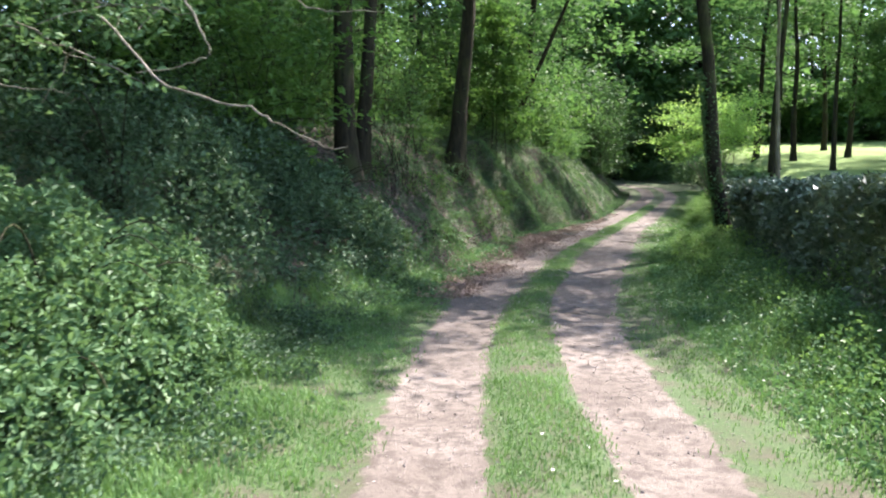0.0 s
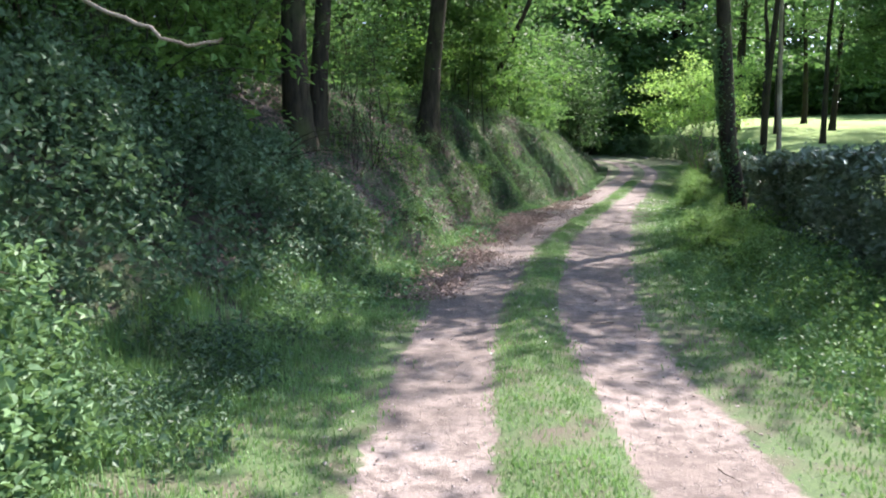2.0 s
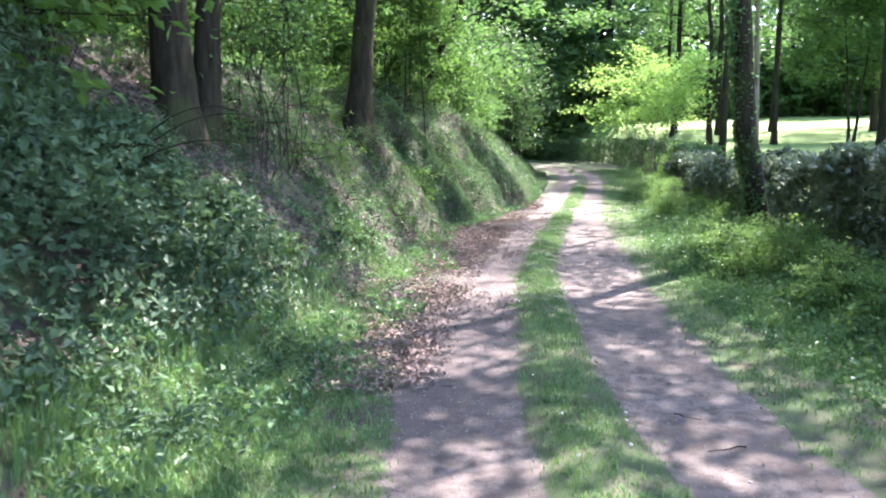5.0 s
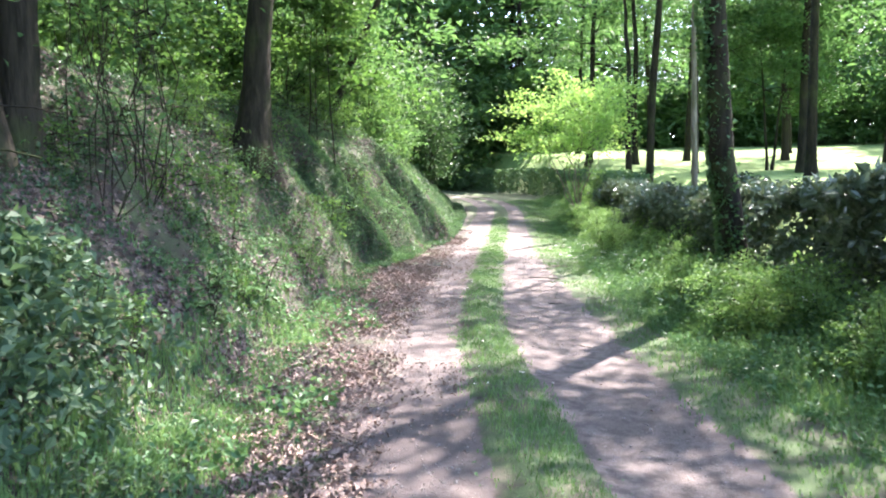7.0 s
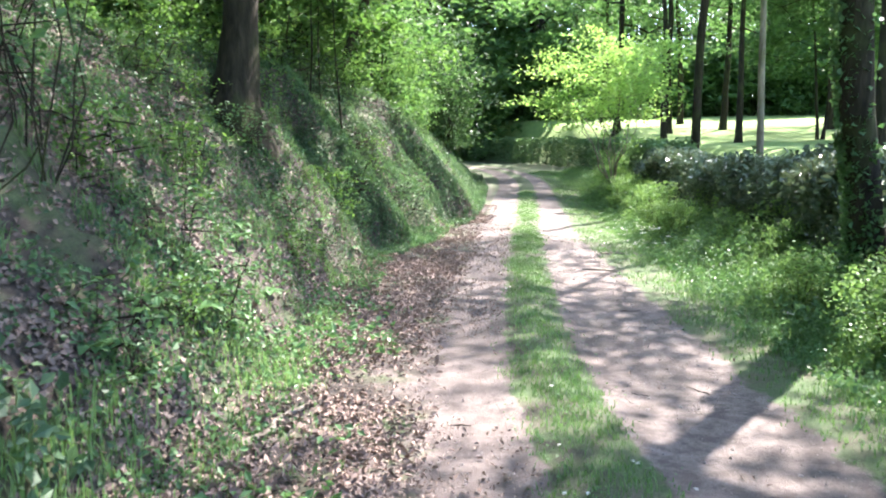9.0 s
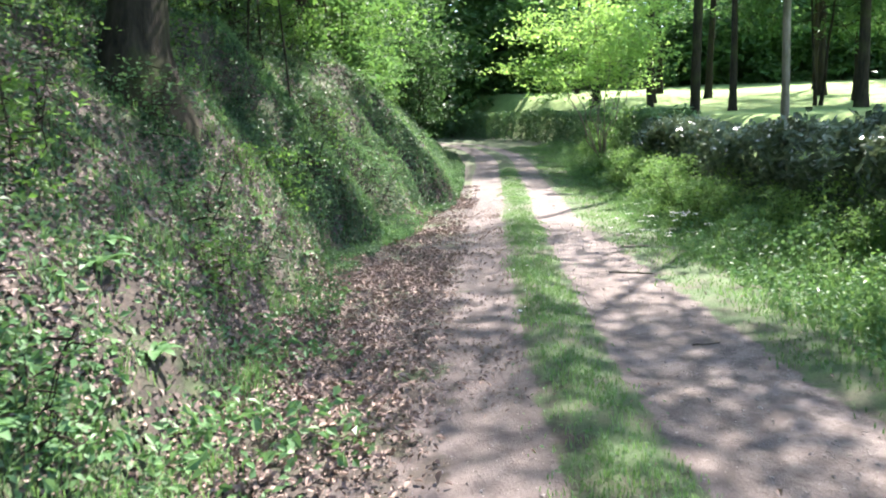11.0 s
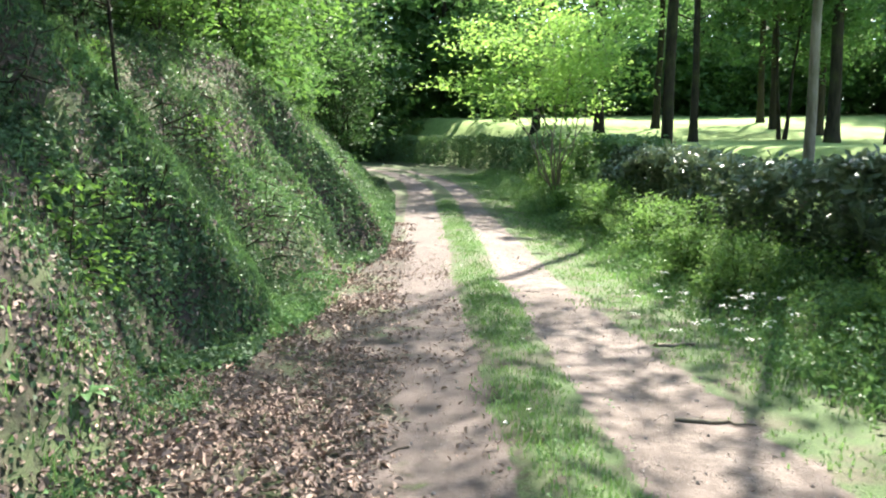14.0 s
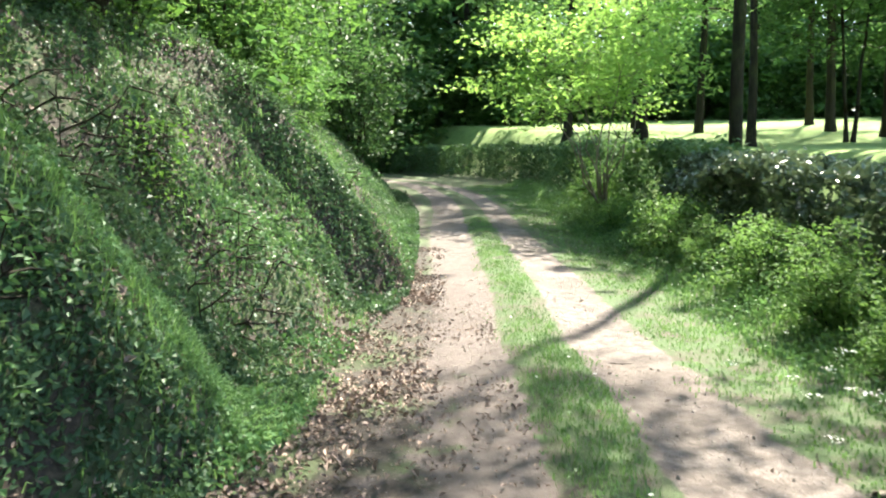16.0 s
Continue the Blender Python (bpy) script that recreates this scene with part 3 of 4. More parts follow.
for i, (x, y, s) in enumerate([(-0.75, 15.6, 0.9), (-0.95, 15.0, 0.75), (-2.6, 13.2, 0.9), (-3.3, 11.6, 0.8), (-2.3, 15.6, 0.8), (-4.2, 9.5, 0.9), (-4.6, 7.2, 0.9), (-3.0, 9.8, 0.6), (-1.5, 18.0, 0.9)]):
    tree("bare_shrub", x, y, BARE[i % 2], "thin bare stems with few leaves in the shade", "shrub", "bare shrubs on the bank", i * 77, s)


# ---- hedge ----
def line_leaves(y0, y1, line, thick, tall, n, size, seed, up=0.35, lump=0.18, front=0.7):
    g = np.random.default_rng(seed)
    y = g.uniform(y0, y1, n)
    s = np.where(g.uniform(size=n) < front, 0.14 * g.uniform(size=n), g.uniform(size=n))
    zz = g.uniform(0, 1, n) ** 0.8
    topside = g.uniform(size=n) < 0.4
    s = np.where(topside, g.uniform(size=n), s)
    zz = np.where(topside, 1 - 0.1 * g.uniform(size=n), zz)
    x = lerp(y, line) + thick * s + lump * hills(y * 1.0, zz * 3, 0.8, seed) + 0.08 * g.normal(size=n)
    base_z = height(lerp(y, line) + thick * 0.3, y)
    z = base_z + zz * (tall + np.interp(y, [5, 13, 17], [0.28, 0.28, 0]) + 0.16 * hills(y, x, 0.7, seed + 1)) + 0.05 * g.normal(size=n)
    k = g.uniform(size=n) < 0.7 + 1.0 * hills(y, z, 0.2, seed)
    return leaves(np.stack([x, y, z], -1)[k], size, up, g)


hedge = new("hedge", mesh_of("hedge", *line_leaves(2.0, 29.0, HEDGE, 1.1, 1.25, 95000, 0.115, 31, lump=0.32), LEAF_HEDGE))
tagged(hedge, "dense dark glossy evergreen hedge along the field", "hedge", kind="stuff")
far_hedge = new("hedge", mesh_of("far_hedge", *line_leaves(29.5, 66, [(29.5, 10.9), (36, 13.2), (44, 15.9), (52, 17), (58, 16.6), (66, 13)], 1.4, 1.45, 36000, 0.13, 33), LEAF_BUSH))
tagged(far_hedge, "low rough hedge at the far bend of the track", "hedge", kind="stuff")


# ---- bush at the start ----
def bush_leaves(cx, cy, rx, ry, rz, n, size, seed, up=0.5):
    g = np.random.default_rng(seed)
    d = g.normal(size=(n, 3))
    d[:, 2] = np.abs(d[:, 2])
    d /= np.linalg.norm(d, axis=1)[:, None]
    lump = 1 + 0.28 * hills(d[:, 0] * 3, d[:, 1] * 3 + d[:, 2] * 2, 0.5, seed) + 0.1 * hills(d[:, 0] * 3, d[:, 2] * 3, 0.2, seed)
    r = lump * (1 - 0.4 * g.uniform(size=n) ** 2)
    p = d * r[:, None] * np.array([rx, ry, rz])
    k = g.uniform(size=n) < 0.6 + 1.1 * hills(d[:, 0] * 4, d[:, 1] * 4 + d[:, 2], 0.25, seed)
    x, y = cx + p[:, 0], cy + p[:, 1]
    z = height(cx, cy) * 0.4 + height(x, y) * 0.6 + p[:, 2] + 0.04 * g.normal(size=n)
    return leaves((np.stack([x, y, z], -1) - np.array([cx, cy, float(height(cx, cy))]))[k], size, up, g, 0.65, full=cy < 7)


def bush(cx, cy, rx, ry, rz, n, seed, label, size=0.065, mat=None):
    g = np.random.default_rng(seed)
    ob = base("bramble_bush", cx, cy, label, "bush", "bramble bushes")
    part("foliage", mesh_of("foliage", *bush_leaves(cx, cy, rx, ry, rz, n, size, seed), mat or LEAF_BRAMBLE_SHADED), ob)
    for i in range(9):
        a = g.uniform(0, 6.28)
        e = np.array([math.cos(a) * rx, math.sin(a) * ry, rz * g.uniform(0.4, 1.1)]) * g.uniform(0.8, 1.05)
        mid = e * (0.5, 0.5, 1) + (0, 0, 0.35 * rz)
        q = np.stack([(1 - t) ** 2 * np.zeros(3) + 2 * t * (1 - t) * mid + t * t * e for t in np.linspace(0, 1, 9)])
        part("cane", mesh_of("cane", *tube(q, np.linspace(0.009, 0.004, 9), 5), BARK, True), ob)


# The bush in the sun gets the paler leaf, shaded brambles the darkened one.
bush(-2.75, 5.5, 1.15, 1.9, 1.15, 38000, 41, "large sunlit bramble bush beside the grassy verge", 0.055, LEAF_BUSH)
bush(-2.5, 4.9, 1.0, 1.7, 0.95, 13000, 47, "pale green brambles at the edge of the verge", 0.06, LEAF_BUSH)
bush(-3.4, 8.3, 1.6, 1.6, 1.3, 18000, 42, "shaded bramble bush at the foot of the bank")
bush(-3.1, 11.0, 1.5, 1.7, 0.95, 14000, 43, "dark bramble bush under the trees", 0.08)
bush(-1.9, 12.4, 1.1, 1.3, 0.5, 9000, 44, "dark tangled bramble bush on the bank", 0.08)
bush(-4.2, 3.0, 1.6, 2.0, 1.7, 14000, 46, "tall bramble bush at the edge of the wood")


# ---- undergrowth on the bank ----
def scatter(n, seed, x0, x1, y0, y1, weight):
    g = np.random.default_rng(seed)
    x, y = g.uniform(x0, x1, n), g.uniform(y0, y1, n)
    k = g.uniform(size=n) < weight(x, y)
    return x[k], y[k], g


def cover_leaves(n, seed, box, weight, tall, size, up=0.55, slim=0.6):
    x, y, g = scatter(n, seed, *box, weight)
    z = height(x, y) + 0.01 + g.uniform(0, 1, len(x)) ** 0.7 * tall(x, y)
    return leaves(np.stack([x, y, z], -1), size, up, g, slim, along=slope(x, y))


def bank_leaves(n, seed, y0, y1, deep, weight, tall, size, up=0.55, slim=0.75):
    """Leaves over the bank, sown by the distance behind its foot."""
    g = np.random.default_rng(seed)
    y = g.uniform(y0, y1, n)
    x = lerp(y, FOOT) + 0.35 - g.uniform(0, deep, n)
    k = g.uniform(size=n) < weight(x, y)
    x, y = x[k], y[k]
    z = height(x, y) + 0.008 + g.uniform(0, 1, len(x)) * tall(x, y)
    return leaves(np.stack([x, y, z], -1), size, up, g, slim, along=slope(x, y))


def bank(x, y, deep=8.0):
    d = lerp(y, FOOT) - x
    return np.clip(d / 0.4 + 0.4, 0, 1) * (d < deep)


def add_stuff(name, data, mat, label, category):
    tagged(new(name, mesh_of(name, *data, mat)), label, category, kind="stuff")


add_stuff("ivy", bank_leaves(210000, 51, 12, 27, 3.6, lambda x, y: np.clip((lerp(y, FOOT) - x - np.interp(y, [16, 18, 22, 24], [0, 0.5, 0.2, 0])) / 0.4 + 0.25, 0.22, 1) * np.clip(0.4 + 1.3 * hills(x, y, 0.4, 3), 0.12, 1) * np.interp(y, [18, 21.5], [0.4, 1]), lambda x, y: 0.04 + 0.13 * np.clip(hills(x, y, 0.35, 6), 0, 1), 0.038, 0.35), LEAF_BRAMBLE_SHADED,
          "small-leaved ivy and seedlings creeping over the earth bank", "ivy")
add_stuff("ivy", bank_leaves(60000, 59, 25.5, 44, 3.6, lambda x, y: np.clip(0.55 + 0.8 * hills(x, y, 0.4, 3), 0.2, 1), lambda x, y: 0.05 + 0.15 * np.clip(hills(x, y, 0.35, 6), 0, 1), 0.05, 0.35), LEAF_BRAMBLE_SHADED,
          "ivy and small plants covering the far earth bank", "ivy")
add_stuff("seedlings", bank_leaves(120000, 56, 12, 34, 3.4, lambda x, y: np.clip(0.1 + 1.1 * hills(x, y, 0.35, 9), 0, 1) * np.interp(y, [12, 19, 22], [0.5, 0.5, 1]), lambda x, y: 0.06 + 0.2 * np.clip(hills(x, y, 0.3, 9), 0, 1), 0.036, 0.4), LEAF_HERB, "patches of bright seedlings on the bank", "seedlings")
add_stuff("wood_floor_plants", bank_leaves(60000, 57, 8, 50, 9.0, lambda x, y: (lerp(y, FOOT) - x > 3.0) * np.clip(0.5 + 0.6 * hills(x, y, 0.8, 4), 0.1, 1), lambda x, y: 0.3, 0.10), LEAF_WOOD, "leafy plants covering the floor of the wood", "undergrowth")
add_stuff("ivy", join([bank_leaves(26000, 561, 21.2, 23.4, 1.5, lambda x, y: np.clip(0.45 + 0.9 * hills(x, y, 0.15, 3), 0.05, 1), lambda x, y: 0.06, 0.045, 0.2), bank_leaves(20000, 562, 25.4, 27.6, 1.4, lambda x, y: np.clip(0.45 + 0.9 * hills(x, y, 0.15, 3), 0.05, 1), lambda x, y: 0.06, 0.045, 0.2)]),
          LEAF_BRAMBLE_SHADED, "dark ivy clinging to the steep faces of the bank", "ivy")


def tufts(n, seed, y0, y1, deep, each, tall):
    """Clumps of grass hanging from the bank."""
    g = np.random.default_rng(seed)
    y = g.uniform(y0, y1, n)
    x = lerp(y, FOOT) + 0.2 - deep * g.uniform(0, 1, n)
    keep = g.uniform(size=n) < np.clip(0.4 + 0.9 * hills(x, y, 0.5, 8), 0.05, 1)
    x, y = np.repeat(x[keep], each), np.repeat(y[keep], each)
    return x + 0.03 * g.normal(size=len(x)), y + 0.03 * g.normal(size=len(x)), tall * g.uniform(0.5, 1.3, len(x))


def verge_leaves(n, seed, y0, y1, near, far, size, tall, seed2):
    """Weeds sown by their distance from the middle of the track."""
    g = np.random.default_rng(seed)
    y = g.uniform(y0, y1, n)
    d = g.uniform(near, far, n)
    x = lerp(y, MIDDLE) + d
    m = hills(x, y, 0.45, seed2)
    keep = (g.uniform(size=n) < np.clip(0.45 + 0.9 * m, 0.08, 1)) & (x < lerp(y, HEDGE) + 0.3)
    up = tall * np.clip((d - near) / 0.9, 0.15, 1) * np.clip(0.65 + 0.8 * m, 0.3, 1.4)
    z = height(x, y) + up * g.uniform(0.1, 1, n) ** 0.7
    return leaves(np.stack([x, y, z], -1)[keep], size, 0.5, g, 0.65)


add_stuff("verge_weeds", verge_leaves(80000, 541, 1, 34, 1.75, 3.7, 0.042, 0.40, 11), LEAF_HERB, "nettles and leafy weeds filling the verge", "weeds")
add_stuff("verge_weeds", verge_leaves(45000, 542, 1, 34, 2.3, 4.4, 0.055, 0.55, 17), LEAF_VERGE, "pale tall weeds beside the hedge", "weeds")
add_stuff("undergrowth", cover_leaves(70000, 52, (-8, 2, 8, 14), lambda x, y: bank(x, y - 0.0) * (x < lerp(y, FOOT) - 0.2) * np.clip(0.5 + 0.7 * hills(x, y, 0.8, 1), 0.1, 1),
          lambda x, y: 0.12 + 0.3 * np.clip(0.5 + hills(x, y, 0.7, 1), 0, 1), 0.075, 0.6), LEAF_BRAMBLE_SHADED, "shaded knee-high brambles under the trees", "undergrowth")
add_stuff("nettles", cover_leaves(70000, 53, (-4, 3, 8.5, 20), lambda x, y: (np.abs(x - lerp(y, FOOT) - 0.1) < 0.7) * np.clip(0.3 + 1.1 * hills(x, y, 0.5, 2), 0, 1) * np.interp(y, [9, 12, 15, 20], [0.4, 1, 0.6, 0.15]),
          lambda x, y: 0.28 * np.clip(0.4 + hills(x, y, 0.4, 2), 0.1, 1), 0.06, 0.6), LEAF_HERB, "bright green weeds along the foot of the bank", "weeds")
# These weeds take the darkened bramble leaf in place of real shade.
add_stuff("verge_weeds", cover_leaves(90000, 58, (-3, 0.4, 2, 13), lambda x, y: np.clip((lerp(y, MIDDLE) - x - 1.5) / 0.8, 0, 1) * (x > lerp(y, FOOT) - 0.5) * np.clip(0.15 + 1.1 * hills(x, y, 0.4, 7), 0.03, 1),
          lambda x, y: 0.08 + 0.26 * np.clip((lerp(y, MIDDLE) - x - 1.8) / 1.2, 0, 1), 0.045, 0.5), LEAF_BRAMBLE_SHADED, "leafy weeds spreading out from the bush", "weeds")
add_stuff("verge_weeds", cover_leaves(340000, 54, (1.5, 14, -1, 40), lambda x, y: np.clip((x - lerp(y, MIDDLE) - 1.6) / 0.8, 0, 1) * (x < lerp(y, HEDGE) + 0.4) * np.clip(0.35 + 0.9 * hills(x, y, 0.5, 7), 0.12, 1),
          lambda x, y: 0.12 + 0.42 * np.clip((x - lerp(y, MIDDLE) - 1.8) / 1.5, 0, 1) * np.clip(0.7 + 0.7 * hills(x, y, 0.45, 2), 0.3, 1.3), 0.055, 0.5), LEAF_HERB, "leafy weeds and nettles growing under the hedge", "weeds")
add_stuff("clover", cover_leaves(60000, 55, (-0.6, 13, -2, 32), lambda x, y: (np.abs(x - lerp(y, MIDDLE)) < 0.4) * np.clip(0.3 + 0.9 * hills(x, y, 0.3, 9), 0, 1), lambda x, y: 0.05, 0.02, 0.8, 0.9), LEAF_HERB,
          "clover and small weeds in the turf strip", "clover")


# ---- grass ----
def blades(x, y, tall, wide, seed, flop=0.5):
    """Bent blades, five corners each."""
    g = np.random.default_rng(seed)
    n = len(x)
    h = np.broadcast_to(tall, n) * g.uniform(0.5, 1.25, n)
    a = g.uniform(0, 2 * np.pi, n)
    dx, dy = np.cos(a), np.sin(a)
    lean = flop * h * g.uniform(0.1, 1, n)
    z = height(x, y) - 0.01
    w = np.broadcast_to(wide, n) * 0.5
    p0 = np.stack([x - dy * w, y + dx * w, z], -1)
    p1 = np.stack([x + dy * w, y - dx * w, z], -1)
    mx, my, mz = x + dx * lean * 0.4, y + dy * lean * 0.4, z + h * 0.62
    m0 = np.stack([mx - dy * w * 0.75, my + dx * w * 0.75, mz], -1)
    m1 = np.stack([mx + dy * w * 0.75, my - dx * w * 0.75, mz], -1)
    tip = np.stack([x + dx * lean, y + dy * lean, z + h * (1 - 0.25 * flop)], -1)
    v = np.stack([p0, p1, m0, m1, tip], 1).reshape(-1, 3)
    i = np.arange(n)[:, None] * 5
    return v, np.concatenate([i + np.array(k) for k in ((0, 1, 3), (0, 3, 2), (2, 3, 4))], 1).reshape(-1, 3)


def grass(name, n, seed, x0, x1, y0, y1, weight, tall, wide, label, flop=0.6):
    x, y, g = scatter(n, seed, x0, x1, y0, y1, weight)
    tagged(new(name, mesh_of(name, *blades(x, y, tall(x, y), wide, seed + 1, flop), GRASS)), label, "grass", kind="stuff")


def patchy(x, y):
    return np.clip(0.7 + 0.6 * hills(x, y, 0.35, 1.0), 0.08, 1)


grass("turf_strip", 1800000, 61, -0.6, 13, -2, 34, lambda x, y: np.clip((np.interp(y, [4, 12], [0.46, 0.34]) + 0.1 * hills(x, y, 0.25) - np.abs(x - lerp(y, MIDDLE))) / 0.2, 0, 1) ** 1.5 * patchy(x, y) * np.interp(y, [10, 34], [1, 0.45]), lambda x, y: 0.05, 0.007, "short worn turf between the two wheel ruts")
grass("verge_grass", 470000, 63, -3.6, 2, -2, 16, lambda x, y: np.clip((lerp(y, MIDDLE) - x - lerp(y, EDGE_LEFT) + 0.1 - 0.15 * hills(x, y, 0.3)) / 0.4, 0, 1) ** 1.5 * (x > lerp(y, FOOT) - 0.4) * patchy(x, y) * np.interp(y, [11, 16], [1, 0.2]),
      lambda x, y: np.clip(0.05 + 0.13 * (lerp(y, MIDDLE) - 1.6 - x), 0.05, 0.24), 0.008, "soft green grass along the foot of the bank")
grass("hedge_grass", 1050000, 65, 1.2, 18, -2, 46, lambda x, y: np.clip((x - lerp(y, MIDDLE) - lerp(y, EDGE_RIGHT) + 0.1 - 0.22 * hills(x, y, 0.35)) / 0.4, 0, 1) ** 1.5 * (x < lerp(y, HEDGE) + 0.3) * patchy(x, y) * np.interp(y, [20, 46], [1, 0.5]),
      lambda x, y: np.clip(0.05 + 0.14 * (x - lerp(y, MIDDLE) - 1.6), 0.05, 0.32), 0.010, "lush grass on the verge beneath the hedge")
bx, by, bh = tufts(6500, 67, 17, 38, 3.2, 16, 0.12)
add_stuff("bank_grass", blades(bx, by, bh, 0.007, 68, 1.2), GRASS, "thin trailing grass tufts hanging on the bank", "grass")
g = np.random.default_rng(661)
n = 620
cu, cw = g.uniform(0, 1, n), 0.24 * g.normal(size=n)
cx, cy = np.repeat(lerp(22.55 + cw, FOOT) + 0.45 - 1.9 * cu, 16), np.repeat(22.55 + cw, 16)
add_stuff("crest_grass", blades(cx + 0.04 * g.normal(size=16 * n), cy + 0.04 * g.normal(size=16 * n), np.repeat(g.uniform(0.05, 0.15, n), 16), 0.007, 662, 1.3), GRASS, "sunlit grass hanging over the spur of the bank", "grass")
n = 15000
cu, cw = g.uniform(0, 1, n), 0.3 * g.normal(size=n)
cx, cy = lerp(22.6 + cw, FOOT) + 0.5 - 2.0 * cu, 22.6 + cw
k = g.uniform(size=n) < np.clip(0.4 + 1.2 * hills(cx, cy, 0.2, 5), 0.05, 1)
cx, cy = cx[k], cy[k]
add_stuff("crest_ivy", leaves(np.stack([cx, cy, height(cx, cy) + g.uniform(0, 0.09, len(cx))], -1), 0.042, 0.5, g, 0.7, along=slope(cx, cy)), LEAF_HERB, "fresh green ivy and seedlings on the spur of the bank", "ivy")
bx, by, bh = tufts(1500, 69, 11, 18, 1.6, 14, 0.16)
add_stuff("bank_grass", blades(bx, by, bh, 0.006, 70, 1.0), GRASS, "grass tufts among the weeds at the foot of the bank", "grass")


# ---- fallen leaves, stones, twigs, flowers ----
def litter(n, seed, box, w, size):
    x, y, g = scatter(n, seed, *box, w)
    return leaves(np.stack([x, y, height(x, y) + g.uniform(0.006, 0.03, len(x))], -1), size * (0.6 + 0.9 * g.uniform(size=len(x)) ** 2), 0.65, g, 0.62, 0.25, along=slope(x, y), full=True)


def drift(x, y):
    left = lerp(y, MIDDLE) - x
    return np.clip((left - 0.75) / 0.4, 0, 1) * np.clip((x - lerp(y, FOOT) + 0.35) / 0.5, 0.012, 1) * np.clip(0.45 + 0.7 * hills(x, y, 0.5, 5), 0.05, 1)


add_stuff("fallen_leaves", litter(460000, 71, (-2, 8, 11, 30), drift, 0.036), DRY_LEAF, "curled brown dead leaves drifted below the bank", "fallen leaves")
add_stuff("fallen_leaves", litter(90000, 74, (-1, 7, 12, 27), lambda x, y: (np.abs(lerp(y, MIDDLE) - x - 0.9) < 0.6) * np.clip(0.3 + 0.9 * hills(x, y, 0.5, 15), 0.02, 1) * 0.8, 0.026), DRY_LEAF, "small broken dead leaves trodden into the wheel rut", "fallen leaves")
add_stuff("fallen_leaves", litter(2500, 72, (-2, 12, 2, 32), lambda x, y: (np.abs(x - lerp(y, MIDDLE)) < 1.7) * 0.5, 0.028), DRY_LEAF, "dead leaves scattered over the track", "fallen leaves")


add_stuff("fallen_leaves", bank_leaves(130000, 73, 12, 30, 3.4, lambda x, y: np.clip(0.45 - 0.9 * hills(x, y, 0.5, 3), 0.1, 1) * np.interp(y, [12, 14, 19, 21], [0.5, 1, 1, 0.4]), lambda x, y: 0.02, 0.04, 0.6), DRY_LEAF_SHADED, "dead leaves caught on the earth bank", "fallen leaves")


def gravel(n, seed):
    """Small angular stones, six corners each."""
    x, y, g = scatter(n, seed, -1.5, 9, 1.5, 27, lambda x, y: (np.abs(np.abs(x - lerp(y, MIDDLE)) - 0.8) < 0.5) * np.clip(0.5 + 0.7 * hills(x, y, 0.4, 3), 0.1, 1))
    m = len(x)
    s = 0.003 + 0.010 * g.uniform(size=m) ** 10 + 0.003 * g.uniform(size=m)
    octa = np.array([[1, 0, 0], [0, 1, 0], [-1, 0, 0], [0, -1, 0], [0, 0, 0.7], [0, 0, -0.7]])
    v = octa[None] * (1 + 0.3 * g.normal(size=(m, 6, 1))) * s[:, None, None]
    a = g.uniform(0, 6.28, m)
    c, q = np.cos(a)[:, None], np.sin(a)[:, None]
    v = np.stack([v[..., 0] * c - v[..., 1] * q, v[..., 0] * q + v[..., 1] * c, v[..., 2]], -1) + np.stack([x, y, height(x, y) + s * 0.3], -1)[:, None]
    f = np.array([[0, 1, 4], [1, 2, 4], [2, 3, 4], [3, 0, 4], [1, 0, 5], [2, 1, 5], [3, 2, 5], [0, 3, 5]])
    return v.reshape(-1, 3), (np.arange(m)[:, None, None] * 6 + f[None]).reshape(-1, 3)


add_stuff("gravel", gravel(110000, 81), STONE, "loose gravel in the wheel ruts", "gravel")
g = np.random.default_rng(83)
TWIGS = [mesh_of("twig", *tube(bend((-0.15 - 0.04 * i, 0, 0.006), (0.15 + 0.04 * i, 0.02, 0.008), 6, 0.02, g), np.linspace(0.007, 0.003, 6), 5, 0.1, g), BARK, True) for i in range(3)]
for i in range(30):
    y = g.uniform(3, 25)
    x = lerp(y, MIDDLE) + (g.uniform(-2.2, -0.7) if i % 3 else g.uniform(0.5, 1.4))
    t = new("twig", TWIGS[i % 3])
    t.matrix_world = pose(x, y, float(height(x, y)), 0, 0, g.uniform(0, 360)) @ Matrix.Scale(g.uniform(0.3, 0.8), 4)
    tagged(t, "small dry twig lying on the track", "twig", "twigs on the track")


def flowers(n, seed):
    """Five-petalled white heads, petal by petal."""
    x, y, g = scatter(n, seed, -1, 13, 3, 28, lambda x, y: ((np.abs(x - lerp(y, MIDDLE)) < 0.35) * 0.5 + 0.5 * (np.abs(x - lerp(y, MIDDLE) - 2.2) < 0.5)) * np.clip(0.1 + hills(x, y, 0.5, 6), 0, 1))
    z = height(x, y) + 0.06 + 0.09 * (x - lerp(y, MIDDLE) > 1)
    p = []
    for k in range(5):
        a = k * 1.257
        p.append(np.stack([x + 0.006 * math.cos(a), y + 0.006 * math.sin(a), z + 0.002 * g.normal(size=len(x))], -1))
    return leaves(np.concatenate(p), 0.014, 0.8, g, 0.8)


add_stuff("white_flowers", flowers(5200, 85), PETAL, "tiny white clover flowers in the turf", "flowers")


